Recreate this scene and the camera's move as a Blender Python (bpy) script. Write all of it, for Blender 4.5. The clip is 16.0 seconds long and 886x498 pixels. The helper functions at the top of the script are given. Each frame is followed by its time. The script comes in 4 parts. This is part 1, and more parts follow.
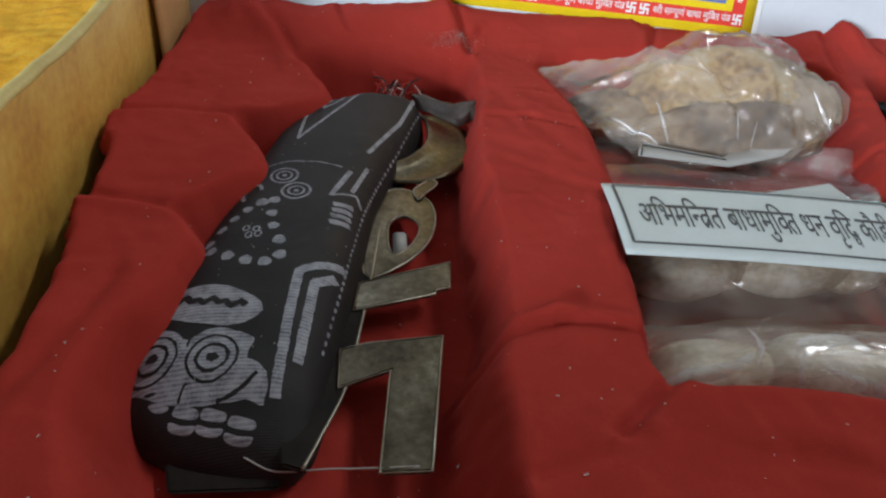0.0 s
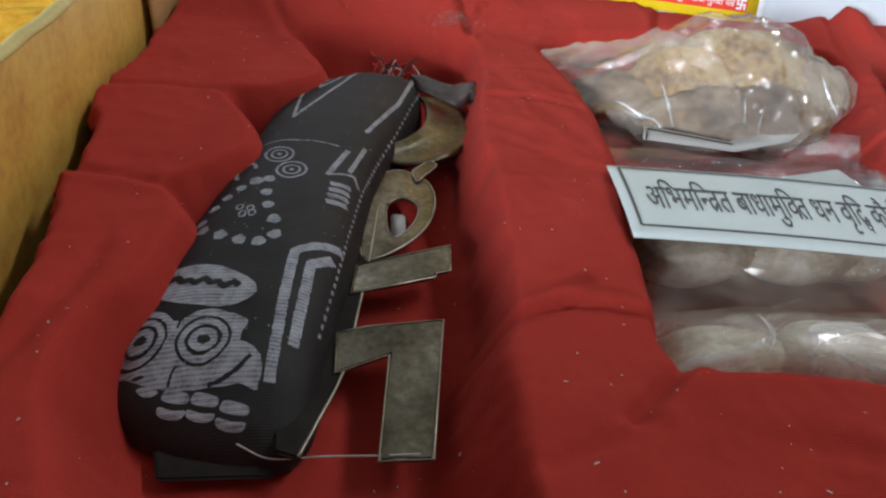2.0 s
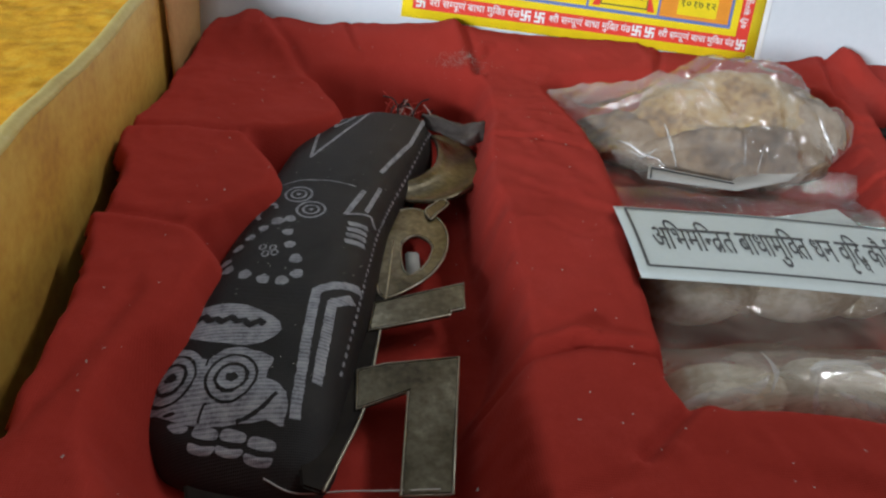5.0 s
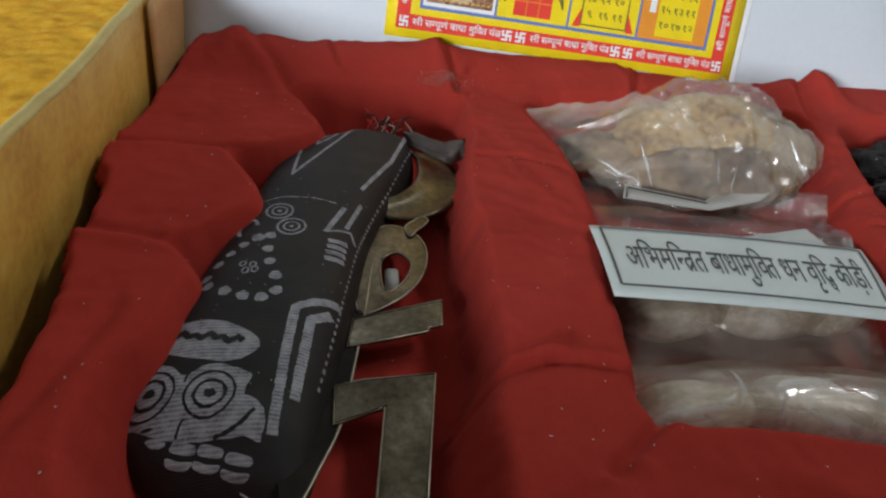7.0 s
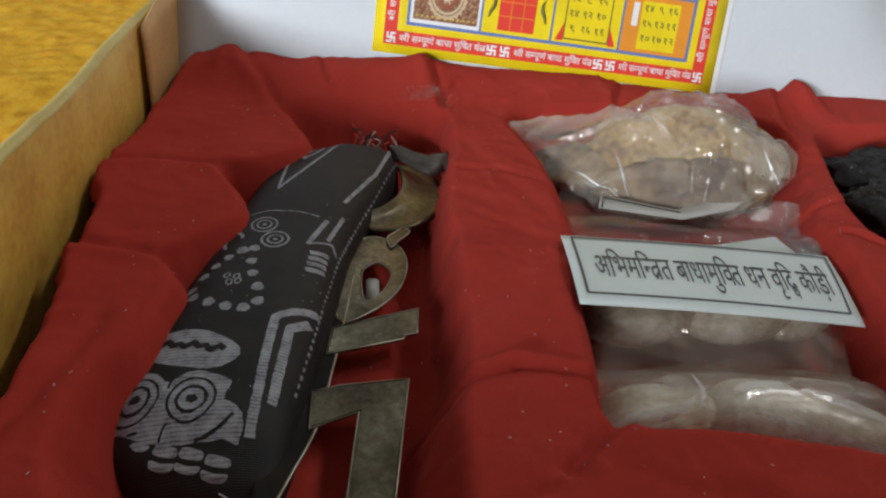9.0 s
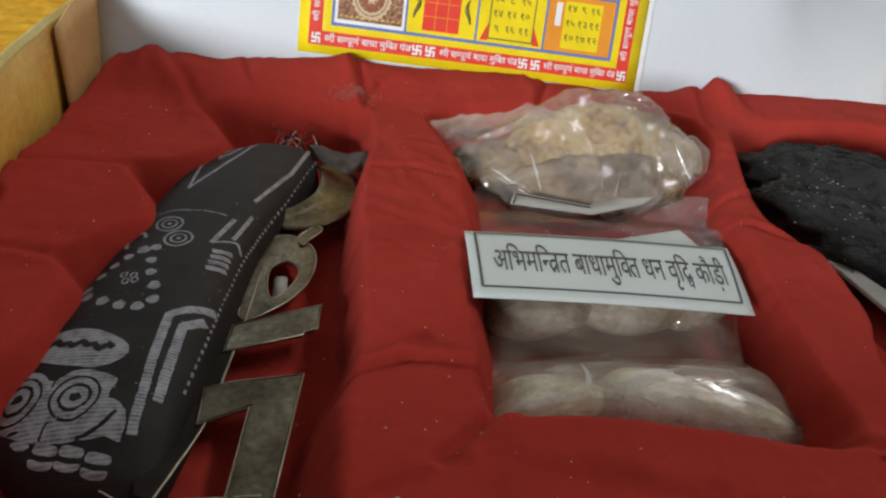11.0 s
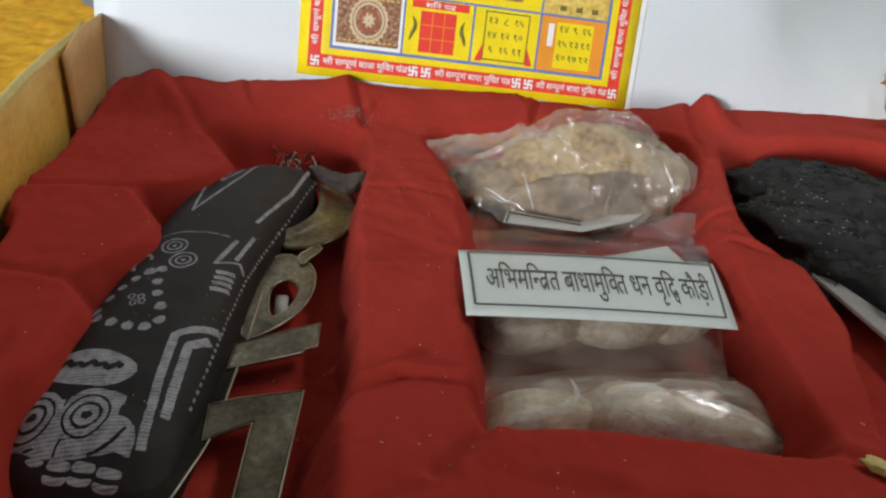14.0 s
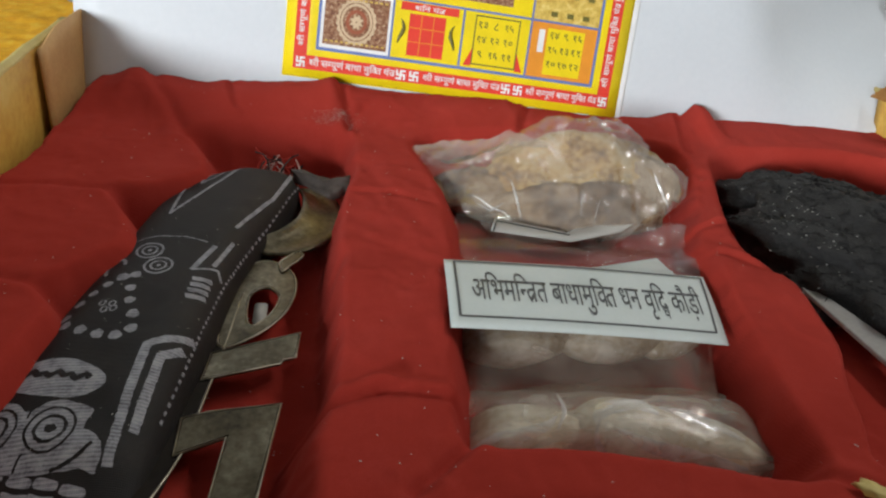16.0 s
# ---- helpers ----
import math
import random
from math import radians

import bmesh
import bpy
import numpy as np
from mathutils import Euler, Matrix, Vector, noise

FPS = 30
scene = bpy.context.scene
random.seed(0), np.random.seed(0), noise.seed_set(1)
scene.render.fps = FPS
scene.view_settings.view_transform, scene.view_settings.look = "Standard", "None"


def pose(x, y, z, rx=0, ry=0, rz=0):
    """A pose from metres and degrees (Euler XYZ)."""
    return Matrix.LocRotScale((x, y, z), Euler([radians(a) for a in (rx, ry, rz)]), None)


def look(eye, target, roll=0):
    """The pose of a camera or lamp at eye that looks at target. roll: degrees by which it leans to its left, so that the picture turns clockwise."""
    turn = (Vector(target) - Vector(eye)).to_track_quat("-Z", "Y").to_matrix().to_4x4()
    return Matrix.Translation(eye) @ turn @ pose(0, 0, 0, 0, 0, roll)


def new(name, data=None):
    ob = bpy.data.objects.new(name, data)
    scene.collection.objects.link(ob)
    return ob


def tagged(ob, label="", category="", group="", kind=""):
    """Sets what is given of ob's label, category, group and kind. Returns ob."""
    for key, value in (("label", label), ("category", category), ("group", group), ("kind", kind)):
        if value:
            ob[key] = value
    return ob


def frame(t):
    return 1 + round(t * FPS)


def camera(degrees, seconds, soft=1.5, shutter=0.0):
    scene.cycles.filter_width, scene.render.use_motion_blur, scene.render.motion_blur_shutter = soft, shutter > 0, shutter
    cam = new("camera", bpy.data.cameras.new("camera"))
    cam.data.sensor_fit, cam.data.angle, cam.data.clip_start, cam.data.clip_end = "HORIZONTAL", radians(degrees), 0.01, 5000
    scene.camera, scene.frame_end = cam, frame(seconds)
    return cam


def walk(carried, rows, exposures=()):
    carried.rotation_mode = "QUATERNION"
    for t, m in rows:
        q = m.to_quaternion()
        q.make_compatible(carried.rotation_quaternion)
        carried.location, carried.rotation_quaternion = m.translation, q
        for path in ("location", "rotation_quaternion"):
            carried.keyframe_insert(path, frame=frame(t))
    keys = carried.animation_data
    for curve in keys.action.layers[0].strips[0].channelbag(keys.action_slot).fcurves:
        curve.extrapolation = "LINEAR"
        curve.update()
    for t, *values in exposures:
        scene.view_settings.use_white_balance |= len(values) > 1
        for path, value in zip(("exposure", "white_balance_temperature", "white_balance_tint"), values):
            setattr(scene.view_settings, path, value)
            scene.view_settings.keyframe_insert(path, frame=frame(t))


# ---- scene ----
cam = camera(64.00, 16.0, soft=2.3)
ROWS = [
    (0.0, 0.00000, 0.00000, 0.12200, 54.500, -3.500, -4.300),
    (0.5, -0.00430, 0.00075, 0.11978, 54.104, -3.945, -3.981),
    (1.0, -0.00239, 0.00041, 0.12207, 54.550, -3.688, -4.379),
    (1.5, -0.00168, 0.00172, 0.11905, 54.329, -4.136, -4.544),
    (2.0, -0.00128, 0.00289, 0.11749, 53.861, -4.321, -4.538),
    (2.5, -0.00124, 0.00688, 0.12243, 54.367, -4.209, -4.788),
    (3.0, -0.00218, 0.00273, 0.12474, 55.012, -4.070, -4.326),
    (3.5, -0.00015, -0.00040, 0.12497, 55.120, -4.147, -4.691),
    (4.0, -0.00237, 0.00091, 0.12158, 55.140, -4.282, -4.588),
    (6.5, -0.00574, -0.00080, 0.12603, 56.685, -5.287, -4.932),
    (7.0, -0.00399, -0.00105, 0.12565, 56.731, -5.487, -5.318),
    (7.5, -0.00276, 0.00085, 0.13285, 57.046, -4.997, -5.223),
    (8.0, 0.00329, 0.00093, 0.12674, 56.738, -4.580, -5.634),
    (8.5, 0.00432, -0.00383, 0.13013, 56.731, -4.460, -5.284),
    (9.0, 0.00228, -0.00679, 0.13093, 57.185, -4.728, -5.007),
    (9.5, 0.01864, -0.00603, 0.13145, 56.922, -4.951, -6.931),
    (12.0, 0.01761, -0.01387, 0.13527, 57.924, -5.135, -7.263),
    (12.5, 0.01681, -0.01137, 0.13831, 57.980, -5.008, -7.448),
    (13.0, 0.01864, -0.01218, 0.13766, 57.481, -4.790, -7.217),
    (13.5, 0.02063, -0.01575, 0.14006, 58.136, -4.028, -7.324),
    (14.0, 0.01910, -0.01547, 0.13835, 58.196, -4.689, -7.331),
    (14.5, 0.02230, -0.01419, 0.13757, 58.284, -5.307, -7.768),
    (15.0, 0.02209, -0.01564, 0.13834, 58.384, -5.373, -7.976),
    (15.5, 0.02103, -0.01063, 0.14076, 58.922, -5.509, -7.852),
    (16.0, 0.02005, -0.01076, 0.13674, 58.594, -6.030, -7.826),
]
walk(cam, [(t, pose(x, y, z, rx, ry, rz)) for t, x, y, z, rx, ry, rz in ROWS],
     [(0.0, 0.14, 5860, 10), (1.0, 0.10, 5860, 10), (2.0, 0.36, 5820, 10), (2.5, 0.30, 5860, 10), (3.0, 0.10, 5930, 10), (4.0, 0.11, 5980, 10),
      (6.5, -0.17, 6080, 10), (7.5, -0.15, 6130, 10), (9.0, -0.08, 6260, 10), (9.5, -0.04, 6330, 10), (12.0, 0.02, 6400, 10), (16.0, 0.03, 6450, 10)])

# ---- world and lamps ----
world = bpy.data.worlds.new("room_air")
world.use_nodes = True
scene.world = world
world.node_tree.nodes["Background"].inputs[0].default_value = (0.80, 0.88, 1.0, 1)
world.node_tree.nodes["Background"].inputs[1].default_value = 0.36


def area_lamp(name, eye, target, width, height, power, color):
    data = bpy.data.lights.new(name, "AREA")
    data.shape, data.size, data.size_y, data.energy, data.color = "RECTANGLE", width, height, power, color
    ob = new(name, data)
    ob.matrix_world = look(eye, target)
    return ob


area_lamp("window_light", (-0.90, -1.06, 0.33), (0.1, 0.2, 0.06), 0.50, 0.32, 29.5, (0.93, 0.97, 1.0))
area_lamp("tube_light", (1.15, 0.45, 1.55), (0.1, 0.2, 0.04), 1.2, 0.06, 10.0, (1.0, 0.97, 0.92))


# ---- materials ----
def material(name, build):
    m = bpy.data.materials.new(name)
    m.use_nodes = True
    nt = m.node_tree
    nt.nodes.clear()
    out = nt.nodes.new("ShaderNodeOutputMaterial")
    build(nt, out)
    return m


def node(nt, kind, **values):
    n = nt.nodes.new(kind)
    for k, v in values.items():
        n.inputs[k.replace("_", " ")].default_value = v
    return n


def ramp(nt, fac, stops):
    r = nt.nodes.new("ShaderNodeValToRGB")
    e = r.color_ramp.elements
    while len(e) < len(stops):
        e.new(0.5)
    for el, (p, c) in zip(e, stops):
        el.position, el.color = p, (*c, 1)
    nt.links.new(fac, r.inputs[0])
    return r.outputs[0]


def surface(name, stops, rough=0.6, metal=0.0, scale=60.0, fine=900.0, bump=0.3, bump_size=0.0004, sheen=0.0, weave=0.0, specular=0.5, detail=5.0, lines=0.0):
    """A surface with colour that varies at a broad and a fine scale, with fine relief and an optional woven thread pattern."""
    def build(nt, out):
        co = nt.nodes.new("ShaderNodeTexCoord").outputs["Object"]
        broad = node(nt, "ShaderNodeTexNoise", Scale=scale, Detail=detail, Roughness=0.6)
        grain = node(nt, "ShaderNodeTexNoise", Scale=fine, Detail=3.0)
        nt.links.new(co, broad.inputs["Vector"])
        nt.links.new(co, grain.inputs["Vector"])
        mix = nt.nodes.new("ShaderNodeMath")
        mix.operation = "MULTIPLY_ADD"
        mix.inputs[1].default_value = 0.30
        nt.links.new(grain.outputs[0], mix.inputs[0])
        scaled = nt.nodes.new("ShaderNodeMath")
        scaled.operation = "MULTIPLY"
        scaled.inputs[1].default_value = 0.70
        nt.links.new(broad.outputs[0], scaled.inputs[0])
        nt.links.new(scaled.outputs[0], mix.inputs[2])
        p = node(nt, "ShaderNodeBsdfPrincipled", Roughness=rough, Metallic=metal)
        p.inputs["Sheen Weight"].default_value = sheen
        p.inputs["Specular IOR Level"].default_value = specular
        tone = mix.outputs[0]
        if lines:
            w = node(nt, "ShaderNodeTexWave", Scale=lines, Distortion=0.6, Detail=1.0)
            w.bands_direction = "Y"
            nt.links.new(co, w.inputs["Vector"])
            less = nt.nodes.new("ShaderNodeMath")
            less.operation = "MULTIPLY_ADD"
            less.inputs[1].default_value = -0.16
            nt.links.new(w.outputs[1], less.inputs[0])
            nt.links.new(tone, less.inputs[2])
            tone = less.outputs[0]
        nt.links.new(ramp(nt, tone, stops), p.inputs["Base Color"])
        height = mix.outputs[0]
        if weave:
            for axis in "XY":
                w = node(nt, "ShaderNodeTexWave", Scale=weave, Distortion=1.2, Detail=1.0)
                w.bands_direction = axis
                nt.links.new(co, w.inputs["Vector"])
                add = nt.nodes.new("ShaderNodeMath")
                add.operation = "MULTIPLY_ADD"
                add.inputs[1].default_value = 0.25
                nt.links.new(w.outputs[1], add.inputs[0])
                nt.links.new(height, add.inputs[2])
                height = add.outputs[0]
        b = node(nt, "ShaderNodeBump", Strength=bump, Distance=bump_size)
        nt.links.new(height, b.inputs["Height"])
        nt.links.new(b.outputs[0], p.inputs["Normal"])
        nt.links.new(p.outputs[0], out.inputs[0])
    return material(name, build)


def film(name, haze, tint, rough=0.10, milk_color=(0.72, 0.68, 0.62), relief=0.6, ior=1.7):
    """Thin clear plastic: lets light through, shines at its folds, with a faint milky haze that varies."""
    def build(nt, out):
        co = nt.nodes.new("ShaderNodeTexCoord").outputs["Object"]
        n = node(nt, "ShaderNodeTexNoise", Scale=110.0, Detail=6.0, Roughness=0.65, Distortion=0.8)
        stretch = node(nt, "ShaderNodeMapping")
        stretch.inputs["Scale"].default_value = (0.55, 1.7, 1.0)
        stretch.inputs["Rotation"].default_value = (0, 0, 0.25)
        nt.links.new(co, stretch.inputs["Vector"])
        nt.links.new(stretch.outputs[0], n.inputs["Vector"])
        clear = nt.nodes.new("ShaderNodeBsdfTransparent")
        clear.inputs[0].default_value = (*tint, 1)
        milk = nt.nodes.new("ShaderNodeBsdfDiffuse")
        milk.inputs[0].default_value = (*milk_color, 1)
        gloss = nt.nodes.new("ShaderNodeBsdfGlossy")
        gloss.inputs["Roughness"].default_value = rough
        bump = node(nt, "ShaderNodeBump", Strength=relief, Distance=0.0010)
        nt.links.new(n.outputs[0], bump.inputs["Height"])
        nt.links.new(bump.outputs[0], gloss.inputs["Normal"])
        hz = nt.nodes.new("ShaderNodeMapRange")
        hz.inputs["From Min"].default_value, hz.inputs["From Max"].default_value = 0.35, 0.7
        hz.inputs["To Min"].default_value, hz.inputs["To Max"].default_value = haze * 0.4, haze * 1.6
        nt.links.new(n.outputs[0], hz.inputs["Value"])
        a = nt.nodes.new("ShaderNodeMixShader")
        nt.links.new(hz.outputs[0], a.inputs[0])
        nt.links.new(clear.outputs[0], a.inputs[1])
        nt.links.new(milk.outputs[0], a.inputs[2])
        fr = node(nt, "ShaderNodeFresnel", IOR=ior)
        nt.links.new(bump.outputs[0], fr.inputs["Normal"])
        b = nt.nodes.new("ShaderNodeMixShader")
        nt.links.new(fr.outputs[0], b.inputs[0])
        nt.links.new(a.outputs[0], b.inputs[1])
        nt.links.new(gloss.outputs[0], b.inputs[2])
        nt.links.new(b.outputs[0], out.inputs[0])
    return material(name, build)


RED = surface("red_cotton", [(0.25, (0.325, 0.032, 0.022)), (0.52, (0.36, 0.037, 0.026)), (0.75, (0.40, 0.047, 0.035))], rough=1.0, scale=45, fine=1500, bump=0.28, bump_size=0.0003, sheen=0.02, weave=900, specular=0.03)
BLACK_CLOTH = surface("black_cloth", [(0.35, (0.009, 0.008, 0.008)), (0.6, (0.016, 0.014, 0.013)), (0.8, (0.034, 0.028, 0.025))], rough=0.62, scale=130, fine=1400, bump=0.4, weave=900, specular=0.35)
PRINT = surface("white_print", [(0.22, (0.09, 0.09, 0.105)), (0.42, (0.28, 0.285, 0.31)), (0.65, (0.42, 0.425, 0.44))], rough=0.7, scale=420, fine=2200, bump=0.4, weave=900, lines=430)
# emblem brass with the shade under the pouch put into its colour
SHADED_BRASS = surface("shaded_brass", [(0.3, (0.010, 0.008, 0.007)), (0.7, (0.026, 0.021, 0.016))], rough=0.8, metal=0.1, scale=140, specular=0.2)
BRASS = surface("tarnished_brass", [(0.32, (0.036, 0.028, 0.016)), (0.45, (0.090, 0.074, 0.045)), (0.58, (0.165, 0.142, 0.095)), (0.70, (0.33, 0.295, 0.215))], rough=0.34, metal=0.8, scale=70, fine=700, bump=0.35, bump_size=0.0004)
WORN_BRASS = surface("worn_brass", [(0.3, (0.20, 0.175, 0.12)), (0.7, (0.46, 0.42, 0.33))], rough=0.35, metal=0.8, scale=160)
WHITE_PAPER = surface("white_board", [(0.3, (0.60, 0.635, 0.665)), (0.7, (0.67, 0.70, 0.725))], rough=0.55, scale=8, fine=500, bump=0.06)
LABEL_PAPER = surface("label_paper", [(0.3, (0.56, 0.62, 0.60)), (0.7, (0.64, 0.69, 0.67))], rough=0.7, scale=50, fine=900, bump=0.08)
KRAFT = surface("yellow_card", [(0.30, (0.42, 0.20, 0.035)), (0.44, (0.56, 0.31, 0.05)), (0.58, (0.65, 0.41, 0.08)), (0.75, (0.70, 0.50, 0.15))], rough=0.5, scale=38, fine=400, bump=0.15)
KRAFT_EDGE = surface("pale_card_edge", [(0.3, (0.50, 0.37, 0.10)), (0.6, (0.62, 0.50, 0.18)), (0.8, (0.70, 0.62, 0.34))], rough=0.6, scale=70, fine=900, bump=0.15)
BROWN_CARD = surface("brown_card", [(0.3, (0.46, 0.24, 0.08)), (0.7, (0.62, 0.37, 0.14))], rough=0.65, scale=60, fine=900, bump=0.15)
ORANGE = surface("orange_pile", [(0.32, (0.72, 0.30, 0.006)), (0.5, (0.92, 0.47, 0.012)), (0.68, (0.95, 0.62, 0.06))], rough=0.95, scale=110, fine=900, bump=0.4, bump_size=0.001)
BLACK_STONE = surface("black_fibre", [(0.35, (0.005, 0.005, 0.005)), (0.6, (0.010, 0.0095, 0.009)), (0.8, (0.028, 0.025, 0.023))], rough=0.75, scale=300, fine=1200, bump=0.9, bump_size=0.0012)
FLINT = surface("pale_glitter", [(0.3, (0.16, 0.15, 0.14)), (0.7, (0.36, 0.35, 0.33))], rough=0.3)
GREY_ROOT = surface("grey_root", [(0.32, (0.10, 0.060, 0.036)), (0.43, (0.21, 0.145, 0.092)), (0.52, (0.31, 0.235, 0.16)), (0.66, (0.42, 0.35, 0.27))], rough=0.8, scale=110, fine=700, bump=0.5, bump_size=0.0014)
ROOT = surface("dry_root", [(0.34, (0.10, 0.050, 0.018)), (0.43, (0.27, 0.155, 0.055)), (0.51, (0.42, 0.29, 0.12)), (0.62, (0.46, 0.39, 0.27))], rough=0.8, scale=70, fine=500, bump=0.8, bump_size=0.0014)
SHELL = surface("pale_shell", [(0.30, (0.22, 0.15, 0.085)), (0.45, (0.52, 0.44, 0.31)), (0.60, (0.82, 0.79, 0.71))], rough=0.55, scale=55, fine=600, bump=0.2, bump_size=0.0005, detail=3.0)
CORD = surface("dull_cord", [(0.3, (0.032, 0.023, 0.019)), (0.7, (0.095, 0.075, 0.064))], rough=0.5, scale=300, bump=0.6)
SLAT = surface("grey_plastic", [(0.3, (0.26, 0.25, 0.235)), (0.7, (0.42, 0.41, 0.39))], rough=0.35, scale=60)
FILM = film("clear_film", 0.06, (0.97, 0.95, 0.93), 0.07)
HAZY_FILM = film("hazy_film", 0.22, (0.96, 0.93, 0.89), 0.08, (0.58, 0.53, 0.46), 0.4, 2.1)
MILK_FILM = film("cloudy_film", 0.36, (0.97, 0.94, 0.88), 0.17, (0.70, 0.64, 0.52), 0.5)
THIN_FILM = film("thin_film", 0.34, (0.95, 0.90, 0.84), 0.07, (0.50, 0.40, 0.32), 0.15)
FOLD_FILM = film("white_fold_film", 0.40, (0.97, 0.96, 0.94), 0.08, (0.82, 0.80, 0.76), 0.2, 2.2)
SLIP_PAPER = surface("aged_slip_paper", [(0.3, (0.40, 0.385, 0.35)), (0.7, (0.50, 0.48, 0.44))], rough=0.7, scale=60, fine=900, bump=0.1)
BROWN_ROOT = surface("brown_root", [(0.34, (0.055, 0.030, 0.018)), (0.46, (0.14, 0.082, 0.045)), (0.54, (0.25, 0.165, 0.09)), (0.66, (0.34, 0.27, 0.19))], rough=0.8, scale=80, fine=600, bump=0.6, bump_size=0.0012)
PINK_THREAD = surface("pink_thread", [(0.3, (0.34, 0.20, 0.18)), (0.7, (0.50, 0.34, 0.30))], rough=0.9, scale=300)
WALL_PAINT = surface("wall_paint", [(0.3, (0.58, 0.58, 0.56)), (0.7, (0.66, 0.66, 0.64))], rough=0.8, scale=3, fine=120, bump=0.1)
SHEET = surface("grey_white_sheet", [(0.3, (0.50, 0.52, 0.55)), (0.7, (0.60, 0.62, 0.64))], rough=0.8, scale=20, fine=500, bump=0.2)


def plain(name, color, rough=0.5):
    return surface(name, [(0.3, tuple(c * 0.88 for c in color)), (0.7, tuple(min(1, c * 1.08) for c in color))], rough=rough, scale=120, fine=1500, bump=0.05)


CARD_YELLOW = plain("card_yellow", (0.86, 0.66, 0.01), 0.35)
CARD_RED = plain("card_red", (0.75, 0.055, 0.035), 0.35)
CARD_BLUE = plain("card_blue", (0.13, 0.20, 0.46), 0.35)
CARD_WHITE = plain("card_white", (0.82, 0.82, 0.80), 0.35)
CARD_ORANGE = plain("card_orange", (0.80, 0.30, 0.03), 0.35)
CARD_BROWN = surface("card_brown", [(0.35, (0.13, 0.05, 0.03)), (0.5, (0.27, 0.12, 0.06)), (0.65, (0.55, 0.40, 0.26))], rough=0.35, scale=900, fine=2500, bump=0.02)
CARD_GOLD = surface("card_gold", [(0.35, (0.45, 0.27, 0.04)), (0.55, (0.72, 0.52, 0.12)), (0.7, (0.80, 0.66, 0.26))], rough=0.35, scale=500, fine=2500, bump=0.02)
CARD_TAN = plain("card_tan", (0.62, 0.47, 0.30), 0.35)
CARD_RUST = plain("card_rust", (0.34, 0.10, 0.05), 0.35)
INK = plain("ink", (0.035, 0.038, 0.042), 0.6)
GREY_INK = plain("grey_ink", (0.085, 0.09, 0.092), 0.6)
OLIVE = plain("olive_ink", (0.16, 0.14, 0.03), 0.5)


# ---- mesh helpers ----
def part(name, bm, mat, parent=None, label="", smooth=True):
    me = bpy.data.meshes.new(name)
    bm.normal_update()
    bm.to_mesh(me)
    bm.free()
    me.materials.append(mat)
    if smooth:
        for p in me.polygons:
            p.use_smooth = True
    ob = new(name, me)
    if parent:
        ob.parent = parent
    if label:
        ob["label"] = label
    if mat in (FILM, THIN_FILM, HAZY_FILM, MILK_FILM, FOLD_FILM):
        ob.visible_shadow = False
    return ob


def thing(name, label, category, group="", at=(0, 0, 0)):
    ob = new(name)
    ob.location = at
    ob.empty_display_size = 0.01
    return tagged(ob, label, category, group)


def grid(nu, nv, place, mask=None):
    """A sheet of nu x nv points at place(i, j), in metres; mask keeps a cell."""
    bm = bmesh.new()
    vs = [[bm.verts.new(place(i, j)) for j in range(nv)] for i in range(nu)]
    for i in range(nu - 1):
        for j in range(nv - 1):
            if mask is None or mask(i, j):
                bm.faces.new((vs[i][j], vs[i + 1][j], vs[i + 1][j + 1], vs[i][j + 1]))
    loose = [v for v in bm.verts if not v.link_faces]
    bmesh.ops.delete(bm, geom=loose, context="VERTS")
    return bm


def box(x0, x1, y0, y1, z0, z1, bevel=0.0006):
    bm = bmesh.new()
    bmesh.ops.create_cube(bm, size=1)
    for v in bm.verts:
        v.co = Vector(((x0 + x1) / 2 + v.co.x * (x1 - x0), (y0 + y1) / 2 + v.co.y * (y1 - y0), (z0 + z1) / 2 + v.co.z * (z1 - z0)))
    if bevel:
        bmesh.ops.bevel(bm, geom=bm.edges[:], offset=bevel, segments=2, affect="EDGES")
    return bm


def slab(outline, thickness, hole=None, bevel=0.0):
    """A flat plate of an outline (x, y) in metres, from z = 0 up."""
    bm = bmesh.new()
    loops = [outline] + ([hole] if hole else [])
    edges = []
    for loop in loops:
        vs = [bm.verts.new((x, y, 0)) for x, y in loop]
        edges += [bm.edges.new((a, b)) for a, b in zip(vs, vs[1:] + vs[:1])]
    bmesh.ops.triangle_fill(bm, edges=edges, use_beauty=True)
    faces = bm.faces[:]
    ext = bmesh.ops.extrude_face_region(bm, geom=faces)
    for v in ext["geom"]:
        if isinstance(v, bmesh.types.BMVert):
            v.co.z += thickness
    bmesh.ops.recalc_face_normals(bm, faces=bm.faces[:])
    if bevel:
        sharp = [e for e in bm.edges if len(e.link_faces) == 2 and e.calc_face_angle(0) > 0.8]
        bmesh.ops.bevel(bm, geom=sharp, offset=bevel, segments=2, affect="EDGES")
    return bm


def smooth_loop(points, n=8):
    """A closed Catmull-Rom curve through points."""
    pts = [np.array(p, float) for p in points]
    out = []
    for i in range(len(pts)):
        a, b, c, d = pts[i - 1], pts[i], pts[(i + 1) % len(pts)], pts[(i + 2) % len(pts)]
        for k in range(n):
            t = k / n
            out.append(tuple(0.5 * (2 * b + (c - a) * t + (2 * a - 5 * b + 4 * c - d) * t * t + (3 * b - a - 3 * c + d) * t ** 3)))
    return out


